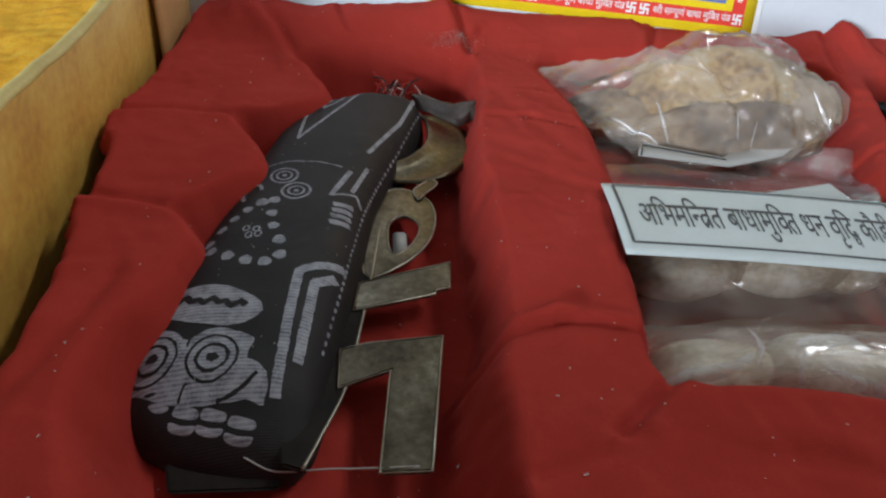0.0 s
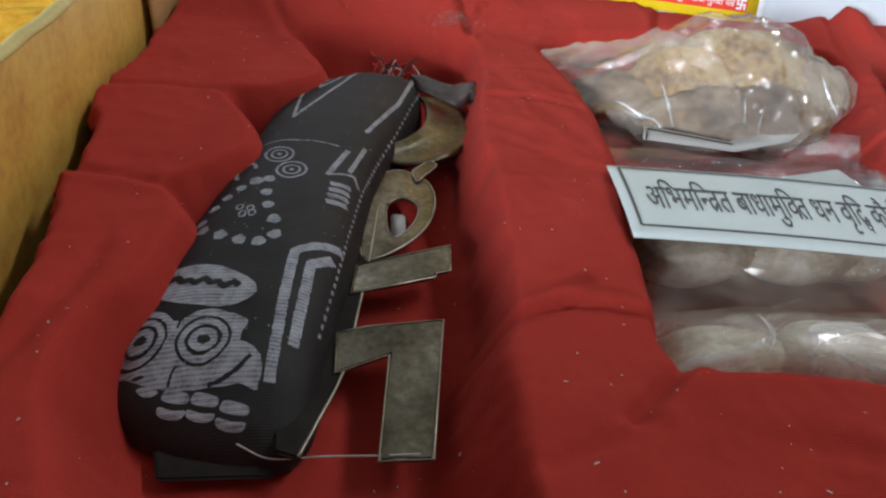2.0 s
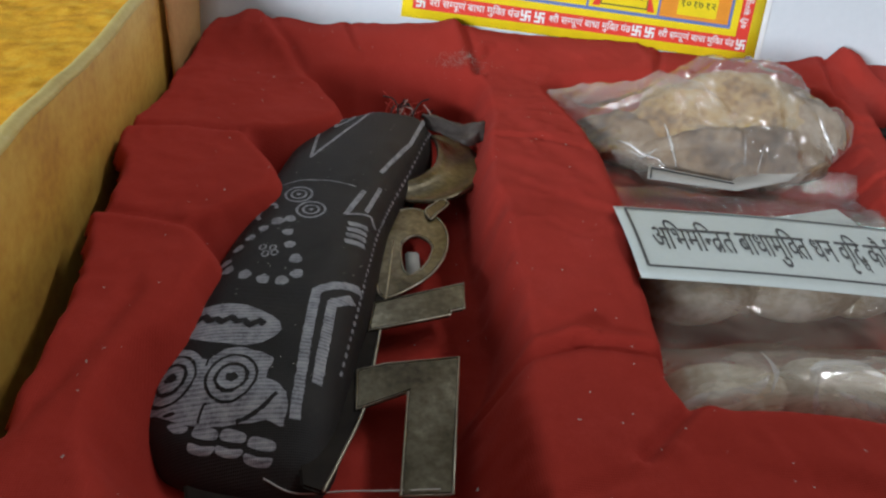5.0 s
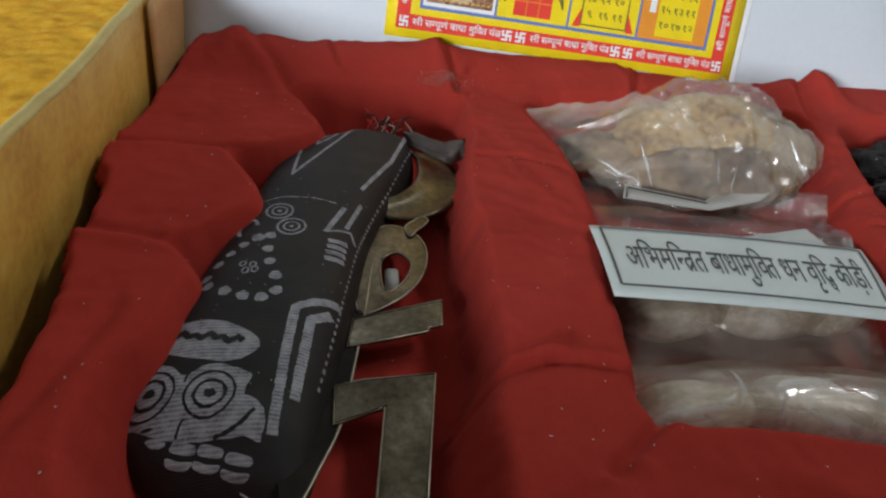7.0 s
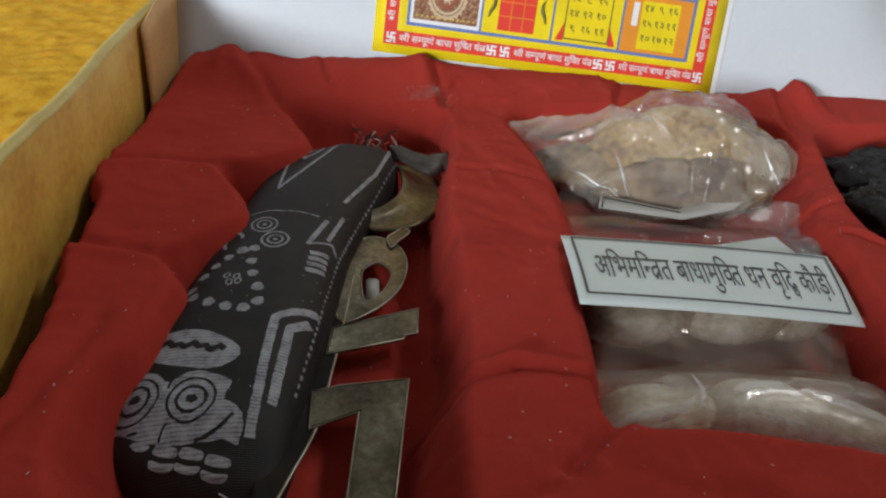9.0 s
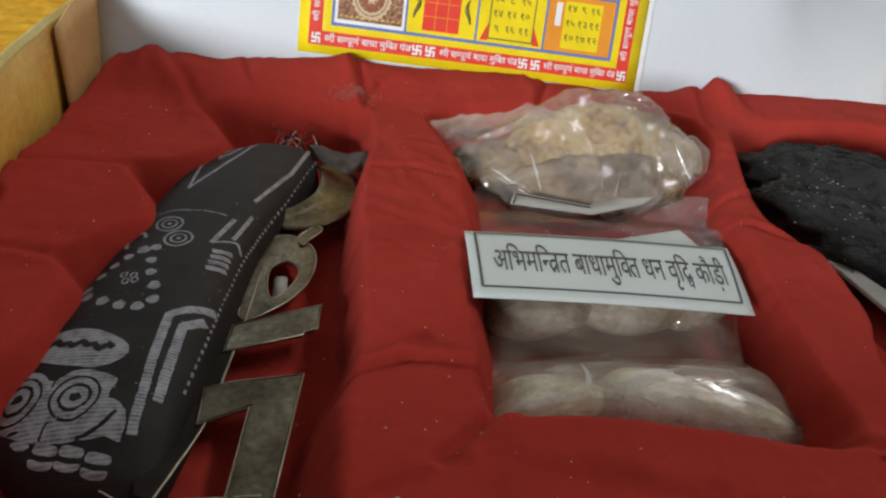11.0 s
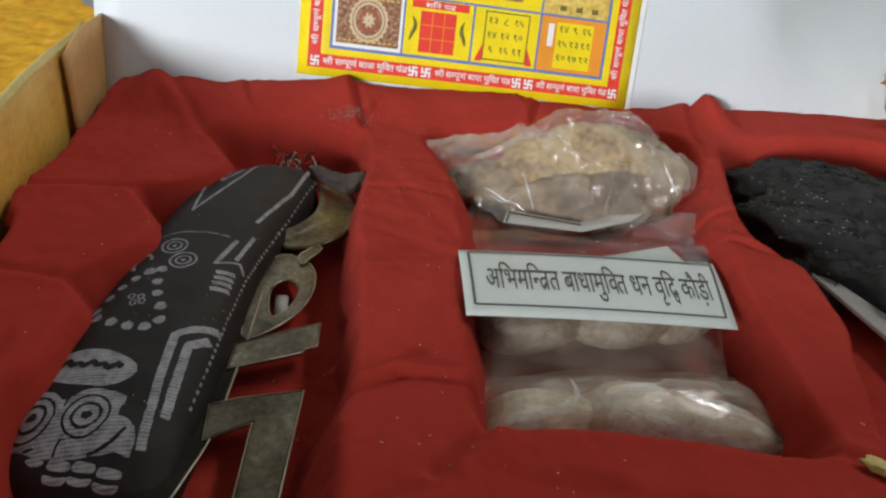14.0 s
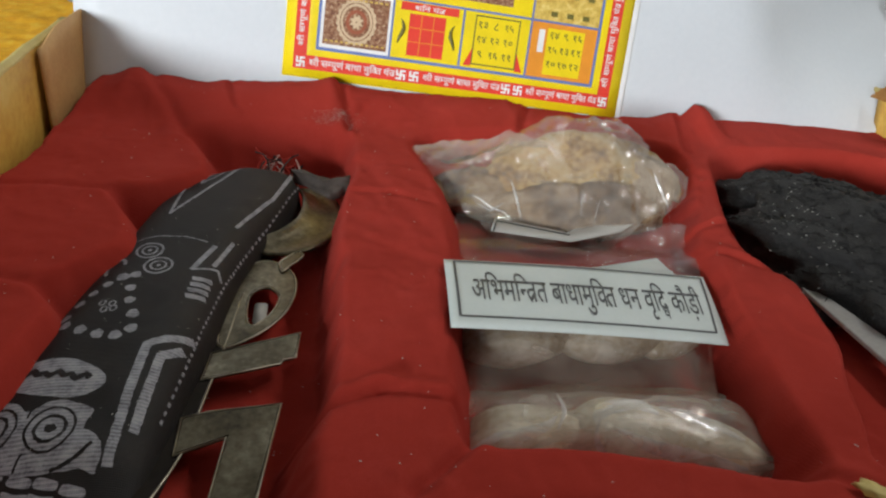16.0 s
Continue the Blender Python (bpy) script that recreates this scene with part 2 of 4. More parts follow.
def smooth_line(points, n=8):
    pts = [np.array(p, float) for p in points]
    pts = [2 * pts[0] - pts[1]] + pts + [2 * pts[-1] - pts[-2]]
    out = []
    for i in range(1, len(pts) - 2):
        a, b, c, d = pts[i - 1:i + 3]
        for k in range(n):
            t = k / n
            out.append(tuple(0.5 * (2 * b + (c - a) * t + (2 * a - 5 * b + 4 * c - d) * t * t + (3 * b - a - 3 * c + d) * t ** 3)))
    return out + [tuple(pts[-2])]


def tube(points, radius, sides=6):
    """A round thread along points; radius may be a function of 0..1."""
    bm = bmesh.new()
    pts = [Vector(p) for p in points]
    rings = []
    for i, p in enumerate(pts):
        d = (pts[min(i + 1, len(pts) - 1)] - pts[max(i - 1, 0)]).normalized()
        a = d.cross(Vector((0.03, 0.02, 1))).normalized()
        b = d.cross(a)
        r = radius(i / (len(pts) - 1)) if callable(radius) else radius
        rings.append([bm.verts.new(p + r * (a * math.cos(k * math.tau / sides) + b * math.sin(k * math.tau / sides))) for k in range(sides)])
    for r0, r1 in zip(rings, rings[1:]):
        for k in range(sides):
            bm.faces.new((r0[k], r0[(k + 1) % sides], r1[(k + 1) % sides], r1[k]))
    bm.faces.new(rings[0][::-1]), bm.faces.new(rings[-1])
    return bm


def nz(x, y, z=0.0, scale=1.0):
    return noise.fractal(Vector((x * scale, y * scale, z)), 1.0, 2.0, 4)


def inside_distance(X, Y, loop):
    """Signed distance of points to a closed loop, positive inside."""
    P = np.array(loop, float)
    best, odd = np.full(X.shape, 1e9), np.zeros(X.shape, bool)
    for (ax, ay), (bx, by) in zip(P, np.roll(P, -1, 0)):
        dx, dy = bx - ax, by - ay
        t = np.clip(((X - ax) * dx + (Y - ay) * dy) / (dx * dx + dy * dy + 1e-9), 0, 1)
        best = np.minimum(best, np.hypot(X - ax - t * dx, Y - ay - t * dy))
        odd ^= ((ay > Y) != (by > Y)) & (X < (bx - ax) * (Y - ay) / (by - ay + 1e-12) + ax)
    return np.where(odd, best, -best)


def line_distance(X, Y, a, b):
    dx, dy = b[0] - a[0], b[1] - a[1]
    t = np.clip(((X - a[0]) * dx + (Y - a[1]) * dy) / (dx * dx + dy * dy), 0, 1)
    return np.hypot(X - a[0] - t * dx, Y - a[1] - t * dy)


def ease(t):
    t = np.clip(t, 0, 1)
    return t * t * (3 - 2 * t)


MM = 0.001

# ---- room ----
for name, dims in (("floor", (-2, 2, -2, 2, -0.1, 0.0)), ("ceiling", (-2, 2, -2, 2, 2.5, 2.6)),
                   ("wall_north", (-2, 2, 2, 2.1, 0, 2.5)), ("wall_south", (-2, 2, -2.1, -2, 0, 2.5)),
                   ("wall_west", (-2.1, -2, -2, 2, 0, 2.5)), ("wall_east", (2, 2.1, -2, 2, 0, 2.5))):
    tagged(part(name, box(*dims, 0), SHEET if name == "floor" else WALL_PAINT, smooth=False), kind="structure",
           label="grey-white sheet laid over the floor" if name == "floor" else "plain off-white painted room surface")

# orange pile mat beside the box, its far edge cut on the slant
def mat_place(i, j):
    x, y = -0.42 + 0.0026 * i, -0.05 + 0.0026 * j
    y = min(y, 0.485 - 1.5 * (x + 0.138))
    return (x, y, 0.010 + 0.0010 * nz(x, y, 1, 60) + 0.0009 * nz(x, y, 5, 240))


mat_bm = grid(134, 250, mat_place)
tagged(part("orange_mat", mat_bm, ORANGE), "bright orange fuzzy pile mat lying beside the box", "mat")

# ---- the box ----
BX0, BX1, BY0, BY1, RIM = -0.066, 0.253, 0.022, 0.247, 0.0565
carton = thing("gift_box", "open yellow cardboard box with a white-lined upright lid", "box")
part("base", box(BX0 - 0.004, BX1 + 0.004, BY0 - 0.004, BY1 + 0.003, 0.0, 0.003), BROWN_CARD, carton)


def wall_panel(x, side, top, end, lean):
    """A side wall: a board with a folded, slightly wavy rim, leaning inwards at the top."""
    bm = bmesh.new()
    n = 40
    rows = []
    for k in range(n + 1):
        y = BY0 + (end - BY0) * k / n
        w = 0.0022 * nz(y * 24, side, 3)
        rim = top + 0.0012 * nz(y * 22, side, 7)
        a = x - side * lean
        xs = (x + w, x + w * 0.6, a + side * 0.0004, a + side * 0.0014, a + side * 0.0032, a + side * 0.0040, x + side * 0.0044)
        zs = (0.003, 0.035, rim - 0.0012, rim, rim - 0.0002, rim - 0.0014, 0.001)
        rows.append([bm.verts.new((q, y, z)) for q, z in zip(xs, zs)])
    for a, b in zip(rows, rows[1:]):
        for k in range(6):
            bm.faces.new((a[k], b[k], b[k + 1], a[k + 1]))
    bm.faces.new(rows[0]), bm.faces.new(rows[-1])
    bmesh.ops.recalc_face_normals(bm, faces=bm.faces[:])
    return bm


def rim_strip(x, side, top, end):
    """The worn pale fold along the top of a side wall, following its wave."""
    bm = grid(41, 6, lambda i, j: (x + side * (0.0002 + 0.0038 * j / 5), BY0 + (end - BY0) * i / 40,
                                   top + 0.0012 * nz((BY0 + (end - BY0) * i / 40) * 22, side, 7) + 0.0005 - 0.0012 * (2 * j / 5 - 1) ** 2))
    bmesh.ops.recalc_face_normals(bm, faces=bm.faces[:])
    bmesh.ops.solidify(bm, geom=bm.faces[:], thickness=0.0004)
    return bm


for side, x, top, end, lean in ((-1, BX0, RIM + 0.0095, BY1, 0.0018), (1, BX1, RIM, BY1 + 0.014, 0.0)):
    wall_ob = part("side_panel", wall_panel(x, side, top, end, lean), KRAFT, carton, "yellow cardboard side wall with a folded rim")
    part("rim_strip", rim_strip(x - side * lean, side, top, end), KRAFT_EDGE, wall_ob, "pale worn cardboard rim")
part("front_panel", box(BX0, BX1, BY0 - 0.004, BY0, 0.003, 0.064), KRAFT, carton, "yellow cardboard front wall")
part("back_panel", box(BX0, BX1, BY1 - 0.001, BY1 + 0.003, 0.003, 0.040), BROWN_CARD, carton)


def lid_y(z):
    return 0.244 + 0.33 * (z - 0.050)


def corner_flap(x, side, top, rise):
    """The folded corner piece where a side wall meets the back."""
    def place(i, j):
        u, v = i / 8, j / 10
        z = 0.006 + (top - 0.006 + rise * float(ease(u * 2.2))) * v
        return (x - side * (0.0006 + 0.0024 * u), 0.212 + u * (lid_y(z) - 0.0004 - 0.212), z)
    bm = grid(9, 11, place)
    bmesh.ops.solidify(bm, geom=bm.faces[:], thickness=0.0008)
    return bm


part("corner_flap", corner_flap(BX0 + 0.0026, -1, 0.0655, 0.0035), BROWN_CARD, carton, "brown folded cardboard corner")
part("corner_flap", corner_flap(BX1 - 0.0012, 1, 0.048, 0.012), KRAFT, carton, "yellow folded cardboard corner")


def lid_place(i, j):
    x, z = -0.063 + (0.36 * i / 40), 0.030 + 0.20 * j / 30
    bend = 0.65 * max(x - 0.197 + 0.35 * (z - 0.05), 0) * min(max((z - 0.045) / 0.03, 0), 1)
    return (x, lid_y(z) + 0.0007 * nz(x, z, 2, 14) + bend, z)


lid_bm = grid(41, 31, lid_place)
bmesh.ops.solidify(lid_bm, geom=lid_bm.faces[:], thickness=-0.0022)
part("lid", lid_bm, WHITE_PAPER, carton, "white-lined box lid standing upright")

tear = bmesh.new()
corners = [tear.verts.new(p) for p in ((0.2354, 0.2360, 0.0595), (0.2405, 0.2362, 0.0583), (0.2526, 0.2365, 0.0552), (0.2526, 0.2362, 0.0732))]
tear.faces.new(corners)
bmesh.ops.solidify(tear, geom=tear.faces[:], thickness=0.0006)
part("torn_flap", tear, BROWN_CARD, carton, "brown torn cardboard tip", smooth=False)

# ---- red cloth over the insert with three hollows ----
HOLLOW_A = [(-12, 185), (-24, 171), (-35, 166.5), (-26, 152), (-25, 139), (-34, 127), (-38, 122), (-33, 112), (-37, 95), (-42, 86), (-42, 74), (-38, 62), (-28, 48), (2, 42), (16, 48), (18, 60), (18.5, 72), (20, 84), (22, 94), (24, 124), (23, 149), (25, 170), (28, 190), (28, 212), (8, 216), (-6, 216), (-23, 211)]
HOLLOW_B = [(52, 212), (55, 180), (55, 149), (50, 113), (48, 92), (47, 77), (66, 75), (86, 71), (110, 66.5), (115, 88), (120, 122), (126, 150), (141, 188), (146, 210), (130, 220), (90, 219)]
HOLLOW_C = [(151, 189), (140, 161), (137, 141), (143, 128), (140, 105), (131, 84), (125, 66), (140, 50), (225, 48), (236, 80), (238, 190), (225, 212), (180, 214), (160, 208)]
FLOOR_A, FLOOR_B, FLOOR_C = 24.0, 27.0, 24.0
STEP = 0.9
gx = np.arange(-66, 252.5, STEP)
gy = np.arange(23, 240.5, STEP)
GX, GY = np.meshgrid(gx, gy, indexing="ij")
NA = np.array([[nz(x, y, 0.3, 0.022) for y in gy] for x in gx])
NB = np.array([[nz(x, y, 4.7, 0.075) for y in gy] for x in gx])
NC = np.array([[nz(x, y, 9.1, 0.30) for y in gy] for x in gx])
crest = np.interp(gx, (-66, -52, -45, -33, -20, 0, 15, 23, 32, 60, 88, 92, 130, 146, 152, 160, 164, 168, 173, 200, 246), (46, 49, 52, 51, 50, 50, 51, 52.5, 50.5, 49, 48.5, 46.5, 44.5, 44.5, 46, 46.5, 51.5, 50.5, 45.5, 45, 44.5))
ledge = 43.6 + 1.6 * ease((-20 - GX) / 40) + (crest[:, None] - 44.0) * ease((GY - 212) / 24) + 1.3 * NA + 0.40 * NB
Z = ledge.copy()
WIDTH_A = 4.0 + 3.5 * ease((-GX) / 10) + 5.0 * ease((GX - 0) / 8) * ease((100 - GY) / 24) + 5.0 * ease((GY - 196) / 10)
for loop, low, width in ((HOLLOW_A, FLOOR_A, WIDTH_A), (HOLLOW_B, FLOOR_B + 7.0 * ease((GY - 128) / 14), 6.0), (HOLLOW_C, FLOOR_C, 8.0)):
    d = inside_distance(GX + 1.5 * NB, GY + 1.5 * NA, smooth_loop(loop, 5))
    Z = Z - (ledge - low - 0.8 * NB) * ease((d + 2.5) / (width + 2.5))


def crease(a, b, depth, width, lift=0.0):
    """A fold in the cloth from a to b: a groove with a raised lip along one side."""
    global Z
    d = line_distance(GX + 0.8 * NB, GY + 0.8 * NB, a, b)
    side = np.sign((b[0] - a[0]) * (GY - a[1]) - (b[1] - a[1]) * (GX - a[0]))
    Z = Z - depth * np.exp(-(d / width) ** 2) + lift * np.exp(-((d - width * 2) / (width * 1.6)) ** 2) * (side > 0)


crease((16, 84), (32, 89.5), 1.5, 1.0, 1.2)
crease((32, 89.5), (47, 87), 1.3, 1.0, 1.0)
crease((47, 75), (36, 65.5), 2.0, 1.2, 0.9)
crease((25, 170), (41, 169.6), 0.5, 1.1, 0.2)
crease((41, 169.6), (51, 164), 0.5, 1.1, 0.2)
crease((117, 154), (138, 157), 0.8, 1.1, 0.4)
crease((28, 216), (34, 226), 1.0, 1.2, 0.8)
crease((38, 64), (22, 57), 0.8, 1.6, 0.4)
crease((-39, 123), (-62, 127), 1.2, 1.5, 0.6)
crease((-37, 168), (-64, 166), 1.2, 1.6, 0.6)
crease((-22, 208), (-38, 240), 1.3, 2.0, 0.7)
crease((27, 200), (52, 140), 0.2, 2.0, 0.15)
crease((24, 150), (52, 128), 0.2, 1.6, 0.1)
crease((30, 215), (26, 238), 1.4, 1.8, 0.9)
crease((90, 220), (96, 238), 1.3, 1.4, 0.8)
crease((150, 210), (158, 238), 1.5, 1.6, 0.9)
crease((146, 192), (120, 128), 0.7, 1.8, 0.4)
crease((128, 140), (143, 130), 0.8, 1.3, 0.5)
crease((104, 70), (130, 52), 1.0, 1.5, 0.6)
crease((60, 60), (100, 48), 0.6, 2.2, 0.4)
crease((-45, 100), (-55, 60), 0.8, 1.8, 0.4)
crease((-8, 225), (-12, 238), 1.0, 1.5, 0.6)
RIDGE = 1 - np.abs(np.array([[nz(x, y, 14.2, 0.045) for y in gy] for x in gx]))
Z = Z + 0.12 * NC + 0.25 * np.clip(RIDGE - 0.86, 0, 1) / 0.14
edge_x = 0.9 * np.array([nz(0.3, y, 2.0, 0.16) for y in gy]) + np.interp(gy, (23, 105, 115, 124, 128, 148, 152, 160, 169, 176, 190, 204, 216, 240), (-55, -56.5, -58.5, -61.5, -59, -60.5, -64, -65.5, -65, -63.5, -62, -62.5, -61, -58))
Z = Z - 5.0 * ease((edge_x[None, :] + 3.0 - GX) / 3.0)
keep = GX >= edge_x[None, :] - 0.3
cloth_bm = grid(len(gx), len(gy), lambda i, j: (gx[i] * MM, gy[j] * MM, Z[i, j] * MM), lambda i, j: keep[i, j])
cloth = tagged(part("red_cloth", cloth_bm, RED), "creased red cotton cloth lining the hollows of the box", "cloth")
thick = cloth.modifiers.new("thickness", "SOLIDIFY")
thick.thickness, thick.offset = 0.0007, -1


def cloth_z(x, y):
    """The height of the cloth, in metres, at x, y in metres."""
    i, j = int(round((x / MM - gx[0]) / STEP)), int(round((y / MM - gy[0]) / STEP))
    return Z[min(max(i, 0), len(gx) - 1), min(max(j, 0), len(gy) - 1)] * MM

# ---- the black printed pouch ----
PO, PTH = Vector((-24 * MM, 72 * MM, 0)), radians(12.3)
PA, PB = Vector((math.sin(PTH), math.cos(PTH), 0)), Vector((math.cos(PTH), -math.sin(PTH), 0))
PU = (-1, 0, 5, 15, 30, 48, 60, 70, 80, 95, 107, 114, 122, 128)
PL = (-6, -11.5, -19, -22.6, -22.6, -22.8, -23, -23.2, -23.6, -24, -22.5, -18.5, -9, 0)
PR = (5, 11.5, 13.8, 13.6, 12.8, 11.9, 10.8, 10, 10.4, 11.4, 12.5, 13, 12.6, 7)
TU, TV = (-1, 3, 12, 25, 45, 100, 122, 128), (0.8, 6, 11, 13.5, 15.2, 15, 14, 4)
POUCH_BASE = 26.0


def pouch_top(u, v, proud=0.0):
    """The place on the pouch's upper side at u along and v across it (millimetres)."""
    l, r = np.interp(u, PU, PL), np.interp(u, PU, PR)
    s = min(abs((v - (l + r) / 2) / max((r - l) / 2, 0.1)), 1)
    z = POUCH_BASE + np.interp(u, TU, TV) * (1 - s ** 4) ** 0.5 + 0.35 * nz(u, v, 2.2, 0.06)
    p = PO + PA * (u * MM) + PB * (v * MM)
    return Vector((p.x, p.y, (z + proud) * MM))


def pouch_body():
    bm = bmesh.new()
    rows = []
    for i in range(73):
        u = -1 + 129 * i / 72
        l, r = np.interp(u, PU, PL), np.interp(u, PU, PR)
        ring = []
        for k in range(41):
            s = -math.cos(math.pi * k / 40)
            ring.append(bm.verts.new(pouch_top(u, (l + r) / 2 + s * (r - l) / 2)))
        for k in range(1, 24):
            s = math.cos(math.pi * k / 24)
            p = PO + PA * (u * MM) + PB * (((l + r) / 2 + s * (r - l) / 2) * MM)
            ring.append(bm.verts.new((p.x, p.y, (POUCH_BASE - 1.6 * (1 - s ** 4) ** 0.5) * MM)))
        rows.append(ring)
    for a, b in zip(rows, rows[1:]):
        for k in range(len(a)):
            bm.faces.new((a[k], a[(k + 1) % len(a)], b[(k + 1) % len(a)], b[k]))
    bm.faces.new(rows[0]), bm.faces.new(rows[-1][::-1])
    bmesh.ops.recalc_face_normals(bm, faces=bm.faces[:])
    return bm


pouch = thing("printed_pouch", "stuffed black cloth pouch printed with white rings, dots and bars", "pouch")
part("body", pouch_body(), BLACK_CLOTH, pouch)


def stroke(points, width, proud=0.12, closed=False, ragged=0.12):
    """A printed stroke that follows the pouch's surface along points (u, v), in millimetres."""
    pts = [np.array(p, float) for p in points]
    fine = []
    pairs = list(zip(pts, pts[1:] + pts[:1])) if closed else list(zip(pts, pts[1:]))
    for a, b in pairs:
        n = max(int(np.hypot(*(b - a)) / 0.5), 1)
        fine += [a + (b - a) * k / n for k in range(n)]
    if not closed:
        fine.append(pts[-1])
    bm = bmesh.new()
    rows = []
    m = len(fine)
    for i, p in enumerate(fine):
        a, b = (fine[i - 1], fine[(i + 1) % m]) if closed else (fine[max(i - 1, 0)], fine[min(i + 1, m - 1)])
        d = (b - a) / (np.hypot(*(b - a)) + 1e-9)
        n = np.array([-d[1], d[0]])
        row = []
        for s in (-1, -0.33, 0.33, 1):
            w = width / 2 * s * (1 + ragged * random.uniform(-1, 1))
            row.append(bm.verts.new(pouch_top(*(p + n * w), proud)))
        rows.append(row)
    for a, b in zip(rows, rows[1:] + (rows[:1] if closed else [])):
        for k in range(3):
            bm.faces.new((a[k], a[k + 1], b[k + 1], b[k]))
    bmesh.ops.recalc_face_normals(bm, faces=bm.faces[:])
    return bm


def patch(outline, proud=0.10):
    """A printed filled shape, draped on the pouch."""
    c = np.mean(outline, 0)
    bm = bmesh.new()
    rows = [[bm.verts.new(pouch_top(*(c + (np.array(p) - c) * k / 6 * (1 + (0.02 * random.uniform(-1, 1) if k == 6 else 0))), proud)) for p in outline] for k in range(1, 7)]
    mid = bm.verts.new(pouch_top(*c, proud))
    n = len(outline)
    for k in range(n):
        bm.faces.new((mid, rows[0][k], rows[0][(k + 1) % n]))
    for a, b in zip(rows, rows[1:]):
        for k in range(n):
            bm.faces.new((a[k], b[k], b[(k + 1) % n], a[(k + 1) % n]))
    bmesh.ops.recalc_face_normals(bm, faces=bm.faces[:])
    return bm


def oval(u, v, ru, rv, n=32, wobble=0.0):
    return [(u + ru * math.sin(a) * (1 + wobble * math.sin(5 * a + u)), v + rv * math.cos(a) * (1 + wobble * math.sin(3 * a + v))) for a in (k * math.tau / n for k in range(n))]


def mark(name, bm, mat=PRINT):
    return part(name, bm, mat, pouch, "" if mat is BLACK_CLOTH else "white woven print")


face = smooth_loop([(15, -20), (17.5, -16.4), (17.0, -11.2), (19.8, -4.4), (19.2, -0.5), (17, -0.2), (15.2, -0.6), (14.5, 1.8), (12.4, 4.3), (8.2, 4.9), (8.4, 2.2), (7.0, -3), (6.0, -9), (8, -17.5), (12, -21)], 4)
mark("printed_patch", patch(face))
mark("printed_patch", patch(oval(13.0, -15.6, 5.6, 5.2), 0.13))
mark("printed_patch", patch(oval(14.4, -5.6, 5.8, 5.6), 0.16))
for u, v, r in ((12.8, -15.6, 4.0), (14.2, -5.7, 4.1)):
    mark("printed_ring", stroke(oval(u, v, r * 1.06, r), 0.45, 0.24, True, 0.35), BLACK_CLOTH)
    mark("printed_ring", stroke(oval(u, v, r * 0.64, r * 0.62), 0.62, 0.24, True, 0.35), BLACK_CLOTH)
    mark("printed_dot", patch(oval(u, v, r * 0.22, r * 0.26, 16, 0.15), 0.24), BLACK_CLOTH)
mark("printed_bar", stroke(smooth_line([(12.6, 2.6), (10.5, 1.2), (8.6, -0.6), (7.4, -2.6)], 5), 0.7, 0.24, ragged=0.3), BLACK_CLOTH)
mark("printed_bar", stroke(smooth_line([(9.4, -8.2), (8.4, -8.6), (6.4, -8.5)], 5), 0.4, 0.24, ragged=0.3), BLACK_CLOTH)
mark("printed_bar", stroke(smooth_line([(19.2, -9.8), (17.6, -10.6), (15.6, -10.6)], 5), 0.4, 0.24, ragged=0.3), BLACK_CLOTH)
for k, (v0, v1, u0) in enumerate(((-9.0, -4.8, 2.5), (-4.5, -0.3, 2.7), (0.2, 4.6, 2.3))):
    low = smooth_loop([(u0 + 0.3, v0 + 0.2), (u0, (v0 + v1) / 2), (u0 + 0.3, v1 - 0.3), (u0 + 1.3, v1), (u0 + 1.1, (v0 + v1) / 2), (u0 + 1.3, v0)], 4)
    high = smooth_loop([(u0 + 2.3, v0 + 0.1), (u0 + 2.0, (v0 + v1) / 2), (u0 + 2.3, v1 - 0.1), (u0 + 3.4, v1 - 0.2), (u0 + 3.7, (v0 + v1) / 2), (u0 + 3.6, v0 + 0.4)], 4)
    mark("printed_patch", patch(low))
    mark("printed_patch", patch(high))
mark("printed_patch", patch(smooth_loop([(5.8, -13.4), (4.9, -12.0), (5.0, -10.4), (5.8, -9.9), (6.3, -11.8)], 4)))
mark("printed_oval", patch(oval(25.0, -10.2, 4.7, 9.2, 36, 0.03)))
zig = [(25.2 + 0.05 * k + (0.9 if k % 2 else -0.8) * (0.6 + 0.4 * math.sin(k * 1.7)), -16.4 + 1.25 * k) for k in range(11)]
mark("printed_zigzag", stroke(zig, 1.25, 0.24), BLACK_CLOTH)
for u, v, r in ((57.5, -12.0, 1.5), (59, -9.8, 1.3), (54.5, -14, 1.1), (51.2, -15.6, 1.1), (47.4, -16.8, 1.2), (43.2, -17.8, 1.2), (40.4, -16.2, 1.2), (39.0, -12.3, 1.3), (38.5, -8.5, 1.3), (38.8, -5.0, 1.35), (41.3, -2.8, 1.35), (45.6, -4.4, 1.35), (49.7, -6.9, 1.2), (53.9, -8.6, 1.2)):
    mark("printed_dot", patch(oval(u - 1.5, v + 0.3, r * 1.0, r * 0.95, 14, 0.12)))
for k, (u, v) in enumerate(((46.0, -11.4), (44.0, -10.2), (44.8, -8.6), (46.2, -9.4))):
    mark("printed_squiggle", stroke(oval(u, v, 0.9, 0.6, 10), 0.35, 0.12, True))
for u, v, r in ((68.2, -10.9, 2.9), (62.4, -6.4, 3.0)):
    mark("printed_ring", stroke(oval(u, v, r * 1.15, r), 0.55, 0.12, True))
    mark("printed_ring", stroke(oval(u, v, r * 0.65, r * 0.56), 0.5, 0.12, True))
    mark("printed_dot", patch(oval(u, v, 0.6, 0.5, 10)))
mark("printed_ring", stroke(oval(60.0, -15.4, 3.4, 1.7)[2:24], 0.8))
